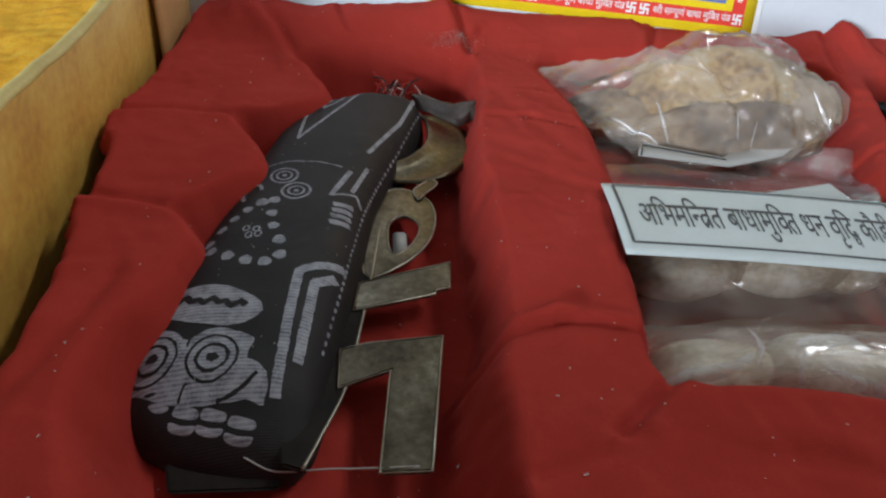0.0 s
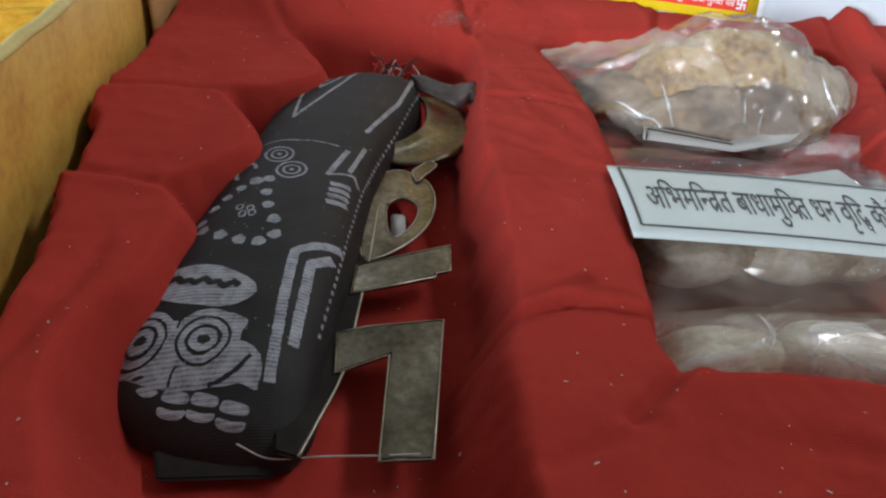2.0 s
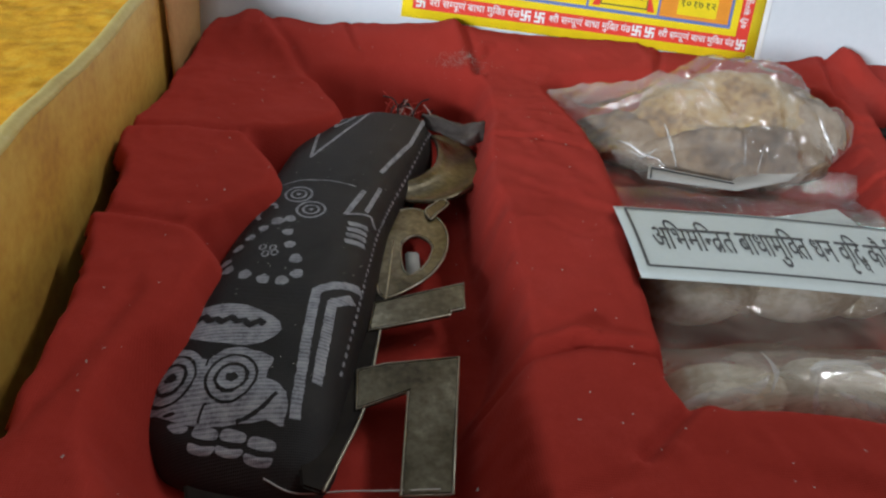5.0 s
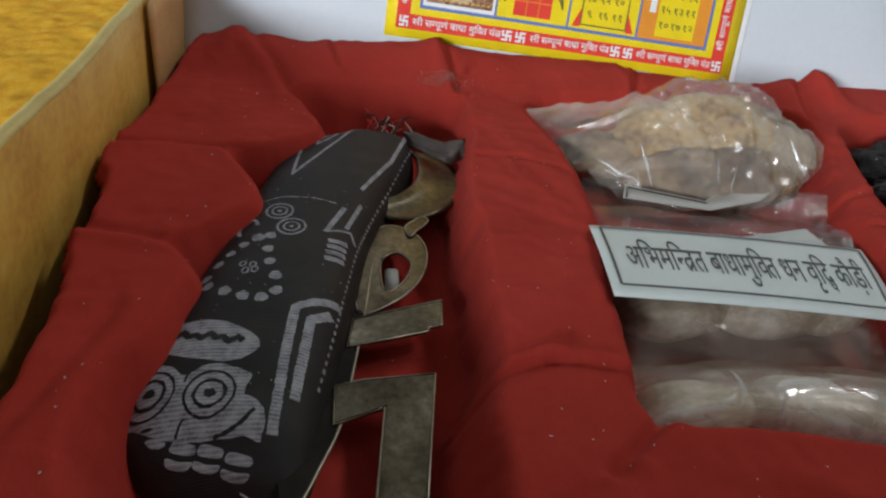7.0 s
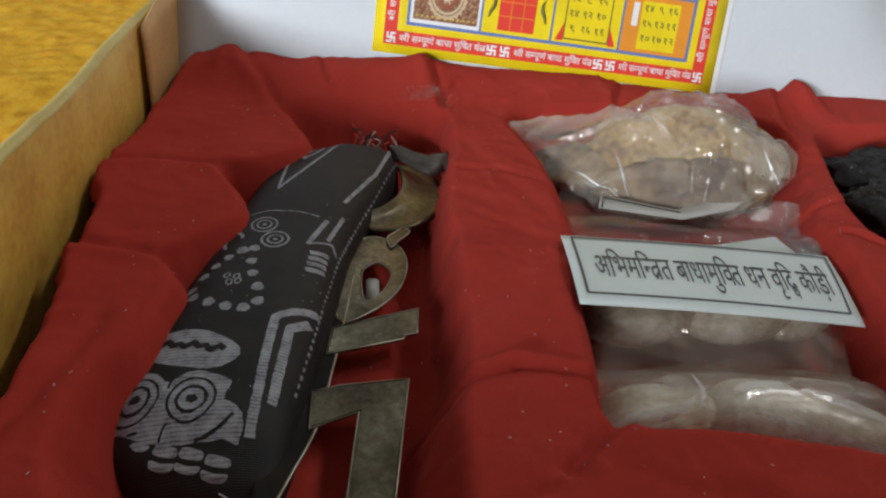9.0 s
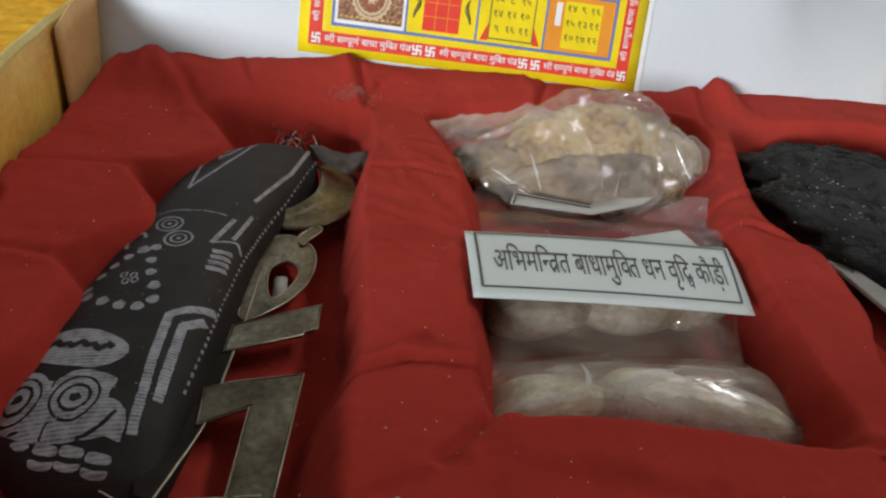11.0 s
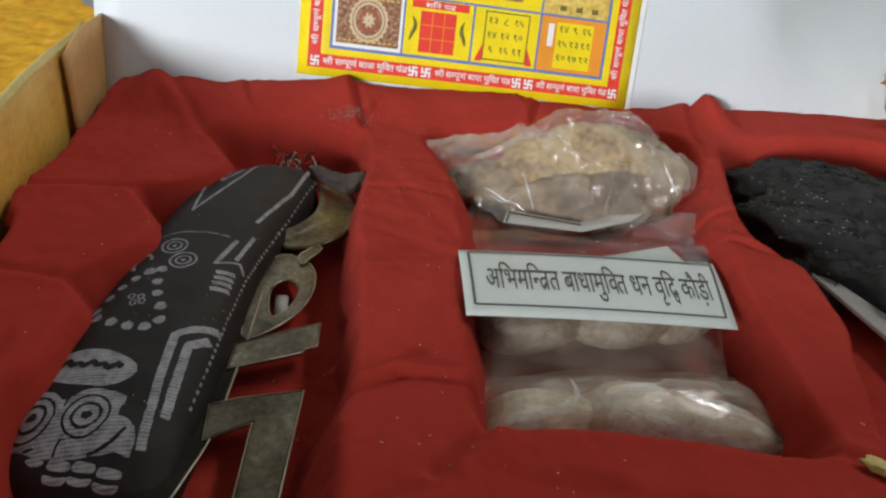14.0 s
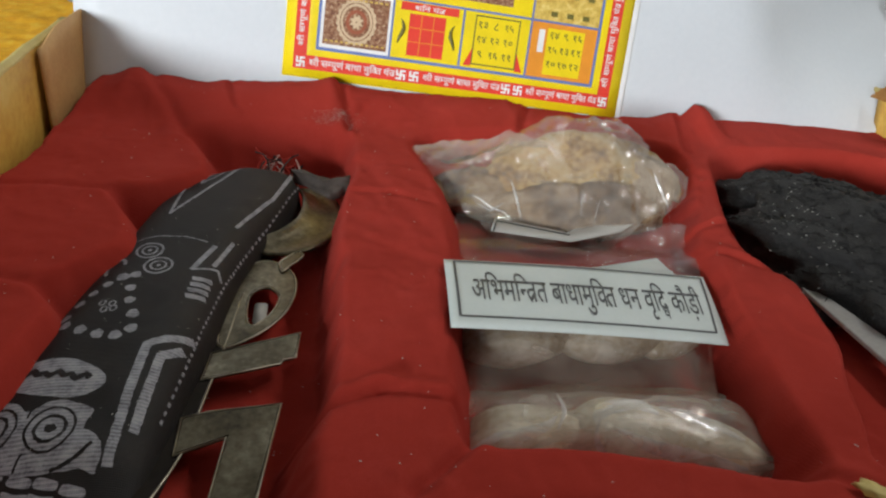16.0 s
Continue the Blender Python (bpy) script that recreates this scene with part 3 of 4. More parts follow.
mark("printed_bar", stroke([(42.0, 9.6), (38.6, 5.0), (36.0, 2.4), (24.7, 4.0), (9.5, 6.4)], 1.8, ragged=0.12))
mark("printed_bar", stroke([(38.0, 9.0), (34.0, 6.0), (24.0, 7.2), (16.5, 8.0)], 1.8, ragged=0.12))
mark("printed_line", stroke([(118, -15.5), (101, -15.8), (86, -13.4), (102, -9.6), (125, -4.5)], 0.8))
mark("printed_line", stroke([(117, -11.5), (109, -13), (105.5, -12.4), (115, -9)], 0.7))
mark("printed_line", stroke([(125, 9.4), (106, 8.0), (85, 4.4)], 0.9))
mark("printed_line", stroke([(74.8, 2.6), (62.8, 1.2)], 1.2))
mark("printed_line", stroke([(62.8, 1.2), (66.6, 6.0), (64, 7.6)], 0.6))
mark("printed_line", stroke([(79, 5.6), (67, 4.8)], 0.9))
for k in range(4):
    mark("printed_bar", stroke([(59.6 - 2.2 * k, 2.6 + 0.3 * k), (61.6 - 2.2 * k, 6.4 + 0.3 * k)], 1.4))
mark("seam_line", stroke([(71.4, -17), (75.0, -12), (76.2, -6), (75.4, 0.5)], 0.35, ragged=0.6))
stitch_path = smooth_line([(122, 11.4), (100, 10.0), (80, 8.6), (66, 8.2), (50, 9.2), (36, 10.2), (20, 11.0)], 16)
for k in range(0, len(stitch_path) - 1, 2):
    mark("stitch", stroke(stitch_path[k:k + 2], random.uniform(0.25, 0.42), 0.16))
for k in range(22):
    a = random.uniform(-1.6, 2.2)
    p0 = pouch_top(123.5 + random.uniform(-1, 2), -2 + 12 * k / 22)
    pts = [p0 + Vector((0.005 * t * math.sin(a + 2 * t), 0.011 * t * random.uniform(0.4, 1.1), 0.004 * t * random.uniform(-0.3, 1.2))) for t in (0, 0.35, 0.7, 1.0)]
    part("tassel_thread", tube(smooth_line(pts, 4), 0.00026, 5), (RED, PINK_THREAD, BLACK_CLOTH)[k % 3], pouch, "frayed thread end")


def tie_scrap():
    """The crumpled cloth tail of the tie: a pleated, tapering strip with a knotted end."""
    line = smooth_line([(11.0, 195, 38.5), (16, 191.5, 38.6), (21, 188.0, 38.2), (25.5, 188.5, 38.6), (29.0, 190.5, 38.8)], 6)
    bm = bmesh.new()
    rows = []
    for i, (x, y, z) in enumerate(line):
        t = i / (len(line) - 1)
        w = 2.0 + 3.4 * math.sin(math.pi * min(t * 1.15, 1)) + 1.6 * (t > 0.85)
        row = []
        for k in range(11):
            q = k / 10 * 2 - 1
            fold = 0.8 * math.sin(q * 7 + t * 4) * (0.4 + t * (1 - t) * 2) + 0.5 * nz(x + q * w, y, 3.0, 0.3)
            row.append(bm.verts.new(((x + 0.25 * q * w) * MM, (y - 0.95 * q * w - 1.5) * MM, (z - 1.6 * q * q - 2.0 * max(q, 0) + fold) * MM)))
        rows.append(row)
    for a, b in zip(rows, rows[1:]):
        for k in range(10):
            bm.faces.new((a[k], a[k + 1], b[k + 1], b[k]))
    bmesh.ops.recalc_face_normals(bm, faces=bm.faces[:])
    bmesh.ops.solidify(bm, geom=bm.faces[:], thickness=0.0004)
    return bm


part("tie_tail", tie_scrap(), CORD, pouch, "crumpled grey-brown cloth tie")

# ---- the flat brass emblem under the pouch ----
emblem = thing("brass_emblem", "tarnished flat brass openwork emblem lying under the pouch", "emblem")


def plate(name, pts, z, hole=None, smooth_n=0, thickness=1.1, tilt=(0, 0), label="", worn=True):
    loop = smooth_loop(pts, smooth_n) if smooth_n else pts
    inner = smooth_loop(hole, 6) if hole else None
    bm = slab([(x * MM, y * MM) for x, y in loop], thickness * MM, [(x * MM, y * MM) for x, y in inner] if inner else None, 0.0004)
    cx, cy = np.mean([p[0] for p in pts]) * MM, np.mean([p[1] for p in pts]) * MM
    for v in bm.verts:
        v.co.z += z * MM + (v.co.x - cx) * tilt[0] + (v.co.y - cy) * tilt[1]
    body = part(name, bm, BRASS, emblem, label, smooth=False)
    for ring in ([loop, inner] if inner else [loop]) if worn else ():
        top = [(x * MM, y * MM, (z + thickness - 0.12) * MM + (x * MM - cx) * tilt[0] + (y * MM - cy) * tilt[1]) for x, y in ring]
        part("worn_edge", tube(top + top[:1], 0.00024, 5), WORN_BRASS, body, "rubbed bright edge")
    return body


# spine and lower end take a near-black colour for the pouch's shade
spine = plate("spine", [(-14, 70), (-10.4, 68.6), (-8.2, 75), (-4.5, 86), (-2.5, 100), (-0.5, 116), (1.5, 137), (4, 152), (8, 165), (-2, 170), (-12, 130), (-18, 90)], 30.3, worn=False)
spine.data.materials[0] = SHADED_BRASS
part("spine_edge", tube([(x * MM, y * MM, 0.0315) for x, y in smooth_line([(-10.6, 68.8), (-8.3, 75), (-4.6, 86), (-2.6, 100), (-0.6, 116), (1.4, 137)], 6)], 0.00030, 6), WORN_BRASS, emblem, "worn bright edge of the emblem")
backing = plate("backing", [(-34, 78), (-31, 68.4), (-14.2, 68.6), (-17, 84)], 26.6, thickness=0.7, worn=False, label="lower end of the brass emblem, with shade put into its colour")
backing.data.materials[0] = SHADED_BRASS
plate("hook", [(-6, 94.5), (-1, 96), (12.8, 97.6), (9, 67.5), (1, 67.5), (3, 89), (-6, 85)], 31.0, tilt=(0.02, 0.0))
plate("bar", [(-3, 114), (16, 119.6), (15.2, 111.2), (12.4, 110.6), (12.2, 109.4), (-4, 105.5)], 31.4, tilt=(0.06, 0.0))
plate("loop", [(-2, 117), (6, 120.5), (12, 129), (14.2, 139), (12.6, 147), (7, 151.5), (2, 149), (-1, 138)], 30.6, [(3.4, 136), (7, 139.5), (10.2, 135.5), (8.8, 129), (5, 124), (3.2, 127)], 6)
plate("loop_knob", [(10.5, 146), (12.5, 149), (14.4, 151.5), (15.6, 154), (14, 155.6), (11.5, 153), (9.5, 150)], 31.2, None, 4)


def leaf_blade():
    """A leaf-shaped blade with a raised, curled outer edge."""
    spine_line = smooth_line([(4, 157), (12, 160), (18.5, 167.5), (20.5, 177), (18.5, 186.5), (13, 193)], 8)
    bm = bmesh.new()
    rows = []
    for i, (x, y) in enumerate(spine_line):
        t = i / (len(spine_line) - 1)
        a, b = spine_line[max(i - 1, 0)], spine_line[min(i + 1, len(spine_line) - 1)]
        d = np.array(b) - np.array(a)
        n = np.array([d[1], -d[0]]) / np.hypot(*d)
        w = 6.6 * math.sin(math.pi * min(0.10 + 0.88 * t, 1)) ** 0.6
        rows.append([bm.verts.new(((x + n[0] * s * w) * MM, (y + n[1] * s * w) * MM, (31.0 + 1.6 * s * s - 0.9 * s) * MM)) for s in (-1, -0.6, -0.2, 0.2, 0.6, 1)])
    for a, b in zip(rows, rows[1:]):
        for k in range(5):
            bm.faces.new((a[k], a[k + 1], b[k + 1], b[k]))
    bmesh.ops.recalc_face_normals(bm, faces=bm.faces[:])
    bmesh.ops.solidify(bm, geom=bm.faces[:], thickness=0.0009)
    return bm


part("leaf", leaf_blade(), BRASS, emblem, "curved brass leaf")
part("chip", box(0.0042, 0.0074, 0.1285, 0.1365, 0.0280, 0.0292, 0.0004), SLIP_PAPER, emblem, "pale cream chip behind the loop")
thread_pts = [(-20, 72.5, 30), (-15, 70.5, 29), (-7, 69.6, 30.5), (0, 68.8, 31.5), (7, 67.8, 33)]
tagged(part("loose_thread", tube([tuple(c * MM for c in p) for p in smooth_line(thread_pts, 8)], 0.00015, 5), SLIP_PAPER), "thin white loose thread lying over the brass hook", "thread")


# ---- packets ----
def blanket(outline, center, height, rings=22, n=6, rough=0.6, seed=0.0, freq=0.14):
    """A soft sheet inside an outline (millimetres), its height given by height(x, y, r), r from 0 in the middle to 1 at the edge."""
    loop = smooth_loop(outline, n)
    c = np.array(center, float)
    bm = bmesh.new()
    rows = []
    for k in range(1, rings + 1):
        r = k / rings
        row = []
        for p in loop:
            q = c + (np.array(p) - c) * r
            row.append(bm.verts.new((q[0] * MM, q[1] * MM, (height(q[0], q[1], r) + rough * nz(q[0], q[1], seed, freq)) * MM)))
        rows.append(row)
    mid = bm.verts.new((c[0] * MM, c[1] * MM, (height(c[0], c[1], 0) + rough * nz(c[0], c[1], seed, freq)) * MM))
    m = len(loop)
    for k in range(m):
        bm.faces.new((mid, rows[0][k], rows[0][(k + 1) % m]))
    for a, b in zip(rows, rows[1:]):
        for k in range(m):
            bm.faces.new((a[k], b[k], b[(k + 1) % m], a[(k + 1) % m]))
    bm.normal_update()
    bmesh.ops.reverse_faces(bm, faces=[f for f in bm.faces if f.normal.z < 0])
    return bm


def facets(x, y, size, seed):
    """Crumple relief, -1 to 1: flat three-cornered facets that meet in sharp folds."""
    u, v = x / size - y / size * 0.577, y / size * 1.155
    i, j = math.floor(u), math.floor(v)
    a, b = u - i, v - j

    def at(p, q):
        return noise.cell(Vector((p + 0.5 + seed, q + 0.5 - seed, 0.5))) * 2 - 1
    if a + b < 1:
        return at(i, j) * (1 - a - b) + at(i + 1, j) * a + at(i, j + 1) * b
    return at(i + 1, j + 1) * (a + b - 1) + at(i + 1, j) * (1 - b) + at(i, j + 1) * (1 - a)


def creased_sheet(edge, center, bulge, rings, n, fold, seed):
    """A crumpled sheet that hangs between the places of its edge (millimetres) and bulges in the middle."""
    e = np.array(edge, float)
    c = np.array(center, float)
    loop = [e[k] + (e[(k + 1) % len(e)] - e[k]) * t / n for k in range(len(e)) for t in range(n)]
    bm = bmesh.new()

    def place(p, r):
        w = 1 / (np.hypot(e[:, 0] - p[0], e[:, 1] - p[1]) + 1.5) ** 2.5
        hang = float((w * e[:, 2]).sum() / w.sum())
        z = hang + r ** 6 * (p[2] - hang) + bulge * (1 - r ** 2.5)
        x, y = p[0] + 2.5 * nz(p[0], p[1], seed, 0.05), p[1] + 2.5 * nz(p[0], p[1], seed + 3, 0.05)
        z += fold * facets(x * 0.94 + y * 0.34, y * 0.94 - x * 0.34, 12.0, seed) + 0.40 * fold * facets(x * 0.5 - y * 0.86, y * 0.5 + x * 0.86, 5.2, seed + 7)
        z += 0.16 * fold * facets((x - y) * 0.9, (x + y) * 0.35, 2.4, seed + 11)
        return bm.verts.new((p[0] * MM, p[1] * MM, z * MM))

    mid = place(np.array([c[0], c[1], 0]), 0)
    rows = []
    for k in range(1, rings + 1):
        r = k / rings
        rows.append([place(np.array([c[0] + (p[0] - c[0]) * r, c[1] + (p[1] - c[1]) * r, p[2]]), r) for p in loop])
    m = len(loop)
    for k in range(m):
        bm.faces.new((mid, rows[0][k], rows[0][(k + 1) % m]))
    for a, b in zip(rows, rows[1:]):
        for k in range(m):
            bm.faces.new((a[k], b[k], b[(k + 1) % m], a[(k + 1) % m]))
    bm.normal_update()
    bmesh.ops.reverse_faces(bm, faces=[f for f in bm.faces if f.normal.z < 0])
    return bm


def lump(center, axes, turn, seed, rough=0.16, freq=0.16, detail=4):
    """An uneven rounded lump (millimetres)."""
    bm = bmesh.new()
    bmesh.ops.create_icosphere(bm, subdivisions=detail, radius=1)
    rot = Euler((0, 0, radians(turn))).to_matrix()
    for v in bm.verts:
        d = v.co.copy()
        k = 1 + rough * noise.fractal(d * 2.2 + Vector((seed, seed, 0)), 1.0, 2.0, 5)
        q = rot @ Vector((d.x * axes[0] * k, d.y * axes[1] * k, d.z * axes[2] * k))
        v.co = (q + Vector(center)) * MM
    return bm


def cowrie(center, length, turn, seed):
    """A cowrie shell: a humped oval with a toothed slit."""
    bm = bmesh.new()
    bmesh.ops.create_icosphere(bm, subdivisions=4, radius=1)
    rot = Euler((0.2, 0, radians(turn))).to_matrix()
    for v in bm.verts:
        d = v.co.copy()
        w = 0.54 * (1 - 0.30 * d.x)
        slit = math.exp(-(d.y / 0.12) ** 2) * max(d.z, 0) * 0.07
        h = 0.46 - slit + 0.02 * math.sin(d.x * 26) * math.exp(-(d.y / 0.3) ** 2) * (d.z > 0)
        k = 1 + 0.03 * noise.fractal(d * 3 + Vector((seed, 0, 0)), 1.0, 2.0, 3)
        v.co = (rot @ Vector((d.x * length / 2 * k, d.y * length / 2 * w * k, d.z * length / 2 * h * k)) + Vector(center)) * MM
    return bm


def under_film(content, cover, gap=0.7):
    """Presses a content mesh down where it would come through its cover."""
    for v in content.data.vertices:
        spot = on_top([cover], v.co.x, v.co.y)
        if spot and v.co.z > spot.z - gap * MM:
            v.co.z = max(spot.z - gap * MM, v.co.z - 12 * MM)
    content.data.update()


def on_top(parts, x, y):
    """The highest place of some meshes under x, y."""
    best = None
    for ob in parts:
        hit, place, _, _ = ob.ray_cast(Vector((x, y, 0.3)), Vector((0, 0, -1)))
        if hit and (best is None or place.z > best.z):
            best = place.copy()
    return best


# lower packet: shells in a clear bag, with a printed paper strip
packet = thing("shell_packet", "clear plastic bag of pale cowrie shells with a printed paper strip", "packet")
low_shells, mid_shells = [], []
for c, length, turn, s in (((62, 88.5, 30.0), 27, 10, 1), ((85.5, 88.5, 31.0), 26, -10, 2), ((101, 84.5, 29.5), 25, -22, 3)):
    low_shells.append(part("cowrie_shell", cowrie(c, length, turn, s), SHELL, packet, "pale cowrie shell"))


def bag_low(x, y, r):
    t = (x - 50) / 60
    ridge = 9.5 * math.sin(math.pi * min(max((y - (76 - 4 * t)) / 27, 0), 1)) ** 0.7
    return 29.5 + ridge * (1 - r ** 6) + 0.6 * facets(x, y * 1.6, 17, 5) + 0.3 * facets(y * 1.4, x, 7, 2)


bag_ob = part("bag", blanket([(49, 103), (48.5, 88), (50, 82), (66, 81), (86, 78), (112, 74), (116, 75), (116, 84), (115, 97), (109, 103), (80, 105), (60, 104)], (80, 91), bag_low, 30, 8, 0.3, 3.0, 0.16), MILK_FILM, packet, "cloudy clear plastic bag")


for ob in low_shells:
    under_film(ob, bag_ob)


def fold_ribbon(points, width, over, lift=0.25):
    """A pale crease that lies on a bag's film along points (millimetres), tapering to both ends."""
    line = [p for p in (on_top([over], x * MM, y * MM) for x, y in smooth_line(points, 8)) if p]
    bm = bmesh.new()
    rows = []
    for i, p in enumerate(line):
        d = line[min(i + 1, len(line) - 1)] - line[max(i - 1, 0)]
        n = Vector((-d.y, d.x, 0)).normalized()
        w = width * MM / 2 * math.sin(math.pi * (0.05 + 0.9 * i / (len(line) - 1))) ** 0.8 * (1 + 0.25 * nz(p.x, p.y, 1.0, 400))
        row = []
        for q in (-1, -0.5, 0, 0.5, 1):
            spot = on_top([over], p.x + n.x * w * q, p.y + n.y * w * q) or p
            row.append(bm.verts.new(spot + Vector((0, 0, (lift + 0.10 * min(width, 1.5) * (1 - q * q)) * MM))))
        rows.append(row)
    for a, b in zip(rows, rows[1:]):
        for k in range(4):
            bm.faces.new((a[k], a[k + 1], b[k + 1], b[k]))
    bm.normal_update()
    bmesh.ops.reverse_faces(bm, faces=[f for f in bm.faces if f.normal.z < 0])
    return bm


for points, width in (([(49.5, 83.6), (51.0, 84.7), (58.7, 84.2), (64.6, 85.1), (67.1, 87.0)], 1.8),
                      ([(74.0, 84.6), (77.6, 87.6), (83.4, 88.5), (87.9, 85.8)], 4.2),
                      ([(75.7, 85.8), (74.3, 82.9), (75.1, 81.5), (76.6, 80.9)], 0.9),
                      ([(78.6, 83.1), (85.7, 80.7), (95.7, 78.4), (105.5, 76.8)], 1.6),
                      ([(88.5, 87.3), (97.7, 84.3), (105.7, 81.0)], 2.6),
                      ([(69.0, 94.0), (68.9, 88.2), (66.7, 84.1)], 1.0),
                      ([(102.5, 90.5), (108.9, 92.4), (110.0, 90.6)], 0.7)):
    part("film_fold", fold_ribbon(points, width, bag_ob), FOLD_FILM, packet, "pale fold of the bag")
upper_packet = thing("shell_packet", "clear plastic bag of shells folded over under a label strip", "packet")
for c, length, turn, s in (((66, 116, 35.5), 31, 3, 5), ((89, 116, 35.5), 29, -3, 6), ((104, 116, 34.0), 20, 4, 7)):
    mid_shells.append(part("cowrie_shell", cowrie(c, length, turn, s), SHELL, upper_packet, "pale cowrie shell"))


def bag_mid(x, y, r):
    ridge = 11.5 * math.sin(math.pi * min(max((y - 97) / 30, 0), 1)) ** 0.8
    return 29.0 + ridge * (1 - r ** 9) + 0.4 * facets(x, y * 1.6, 14, 9) + 0.2 * facets(y * 1.4, x, 6, 4)


mid_bag = part("bag", blanket([(50, 124), (50, 110), (51, 98), (70, 97), (92, 96.5), (109, 96), (115, 108), (119, 124), (100, 128), (70, 128)], (82, 112), bag_mid, 30, 8, 0.3, 8.0, 0.15), THIN_FILM, upper_packet, "cloudy clear plastic bag")
for ob in mid_shells:
    under_film(ob, mid_bag)
part("bag_flap", blanket([(54, 128), (57, 150), (61, 172), (80, 171), (105, 170), (129, 168), (126, 150), (120, 130), (100, 127), (75, 127)], (90, 149), lambda x, y, r: 38.5 - 0.03 * (y - 128) + 1.4 * math.sin(y * 0.28 + x * 0.05), 20, 6, 0.9, 5.0, 0.10), FILM, upper_packet, "empty clear end of the bag")
part("inner_slip", slab([(p[0] * MM, p[1] * MM) for p in ((84, 136), (111, 143), (113, 134))], 0.0002), LABEL_PAPER, upper_packet, "corner of a white paper slip").location.z = 0.0398

# the label strip: corners, then a gently bowed sheet
STRIP = [Vector(p) * MM for p in ((49.6, 132.3, 45.2), (119.5, 132.7, 40.6), (113.6, 106.0, 39.6), (47.4, 105.3, 45.6))]


def strip_at(s, t, lift=0.0):
    """A place on the strip: s across from its beginning, t down from its top, both 0 to 1."""
    a = STRIP[0].lerp(STRIP[1], s)
    b = STRIP[3].lerp(STRIP[2], s)
    p = a.lerp(b, t)
    p.z += (0.9 * math.sin(math.pi * s) * 0.6 + 0.5 * math.sin(math.pi * t) + lift) * MM
    return p


strip = thing("label_strip", "white paper label strip with a black frame and printed line", "label")
strip_bm = grid(33, 13, lambda i, j: strip_at(i / 32, j / 12))
bmesh.ops.solidify(strip_bm, geom=strip_bm.faces[:], thickness=0.00018)
part("paper", strip_bm, LABEL_PAPER, strip)


def strip_line(a, b, w, name="frame_line"):
    n = 24
    a, b = np.array(a), np.array(b)
    d = (b - a) * np.array([70, 27])
    q = np.array([-d[1], d[0]]) / np.hypot(*d) * w / 2 / np.array([70, 27])
    bm = grid(n + 1, 2, lambda i, j: strip_at(*(a + (b - a) * i / n + q * (2 * j - 1)), 0.30))
    bmesh.ops.recalc_face_normals(bm, faces=bm.faces[:])
    part(name, bm, GREY_INK, strip)


for a, b in (((0.035, 0.03), (0.985, 0.03)), ((0.035, 0.86), (0.965, 0.86)), ((0.035, 0.03), (0.035, 0.86)), ((0.985, 0.03), (0.965, 0.86))):
    strip_line(a, b, 0.65)


def glyphs(body, bold):
    """The filled outlines of a few letters, as a mesh with letters about one unit high."""
    data = bpy.data.curves.new("type", "FONT")
    data.body, data.size, data.resolution_u, data.offset = body, 1.0, 2, bold
    ob = new("type", data)
    me = bpy.data.meshes.new_from_object(ob.evaluated_get(bpy.context.evaluated_depsgraph_get()))
    bpy.data.objects.remove(ob)
    bpy.data.curves.remove(data)
    bm = bmesh.new()
    bm.from_mesh(me)
    bpy.data.meshes.remove(me)
    return bm


def span(bm):
    xs = [v.co.x for v in bm.verts]
    return min(xs), max(xs)


ADVANCE = {}


def advance(body):
    if body not in ADVANCE:
        one, two = glyphs("म", 0), glyphs(body + "म", 0)
        ADVANCE[body] = span(two)[1] - span(one)[1]
        one.free(), two.free()
    return ADVANCE[body]


def set_line(tokens, bold):
    """A line of type from tokens: plain letters, "x/" for a half letter without its stem, "x~" for one with a slanting foot stroke, "x_" for one with a small letter hung under it, "x^" for one with a hook above, "" for a space."""
    out, x = bmesh.new(), 0.0
    for token in tokens:
        if not token:
            x += 0.26
            continue
        bm = glyphs(token.rstrip("/~_^"), bold)
        wide = advance(token.rstrip("/~_^"))
        if token.endswith("/"):
            cut = 0.60 * wide
            bmesh.ops.bisect_plane(bm, geom=bm.verts[:] + bm.edges[:] + bm.faces[:], plane_co=(cut, 0, 0), plane_no=(1, 0, 0), clear_outer=True)
            wide = cut
        if token.endswith("_"):
            under = glyphs("ध", bold)
            for v in under.verts:
                v.co.x, v.co.y = v.co.x * 0.62 + wide * 0.22, v.co.y * 0.55 - 0.20
            extra = bpy.data.meshes.new("type")
            under.to_mesh(extra)
            bm.from_mesh(extra)
            under.free()
            bpy.data.meshes.remove(extra)
        if token.endswith("^"):
            vs = [bm.verts.new((wide * 0.86 + dx, 0.66 + dy, 0)) for dx, dy in ((0, 0), (0.07, 0), (0.03, 0.12), (-0.10, 0.20), (-0.14, 0.14), (-0.04, 0.10))]
            bm.faces.new(vs)
        if token.endswith("~"):
            a, b = (wide * 0.30, 0.02), (wide * 0.72, 0.22)
            vs = [bm.verts.new((p[0] + dx, p[1] + dy, 0)) for p, dx, dy in ((a, -0.03, 0.05), (a, 0.03, -0.05), (b, 0.03, -0.05), (b, -0.03, 0.05))]
            bm.faces.new(vs)
        me = bpy.data.meshes.new("type")
        for v in bm.verts:
            v.co.x += x
        bm.to_mesh(me)
        out.from_mesh(me)
        bm.free()
        bpy.data.meshes.remove(me)
        x += wide
    return out


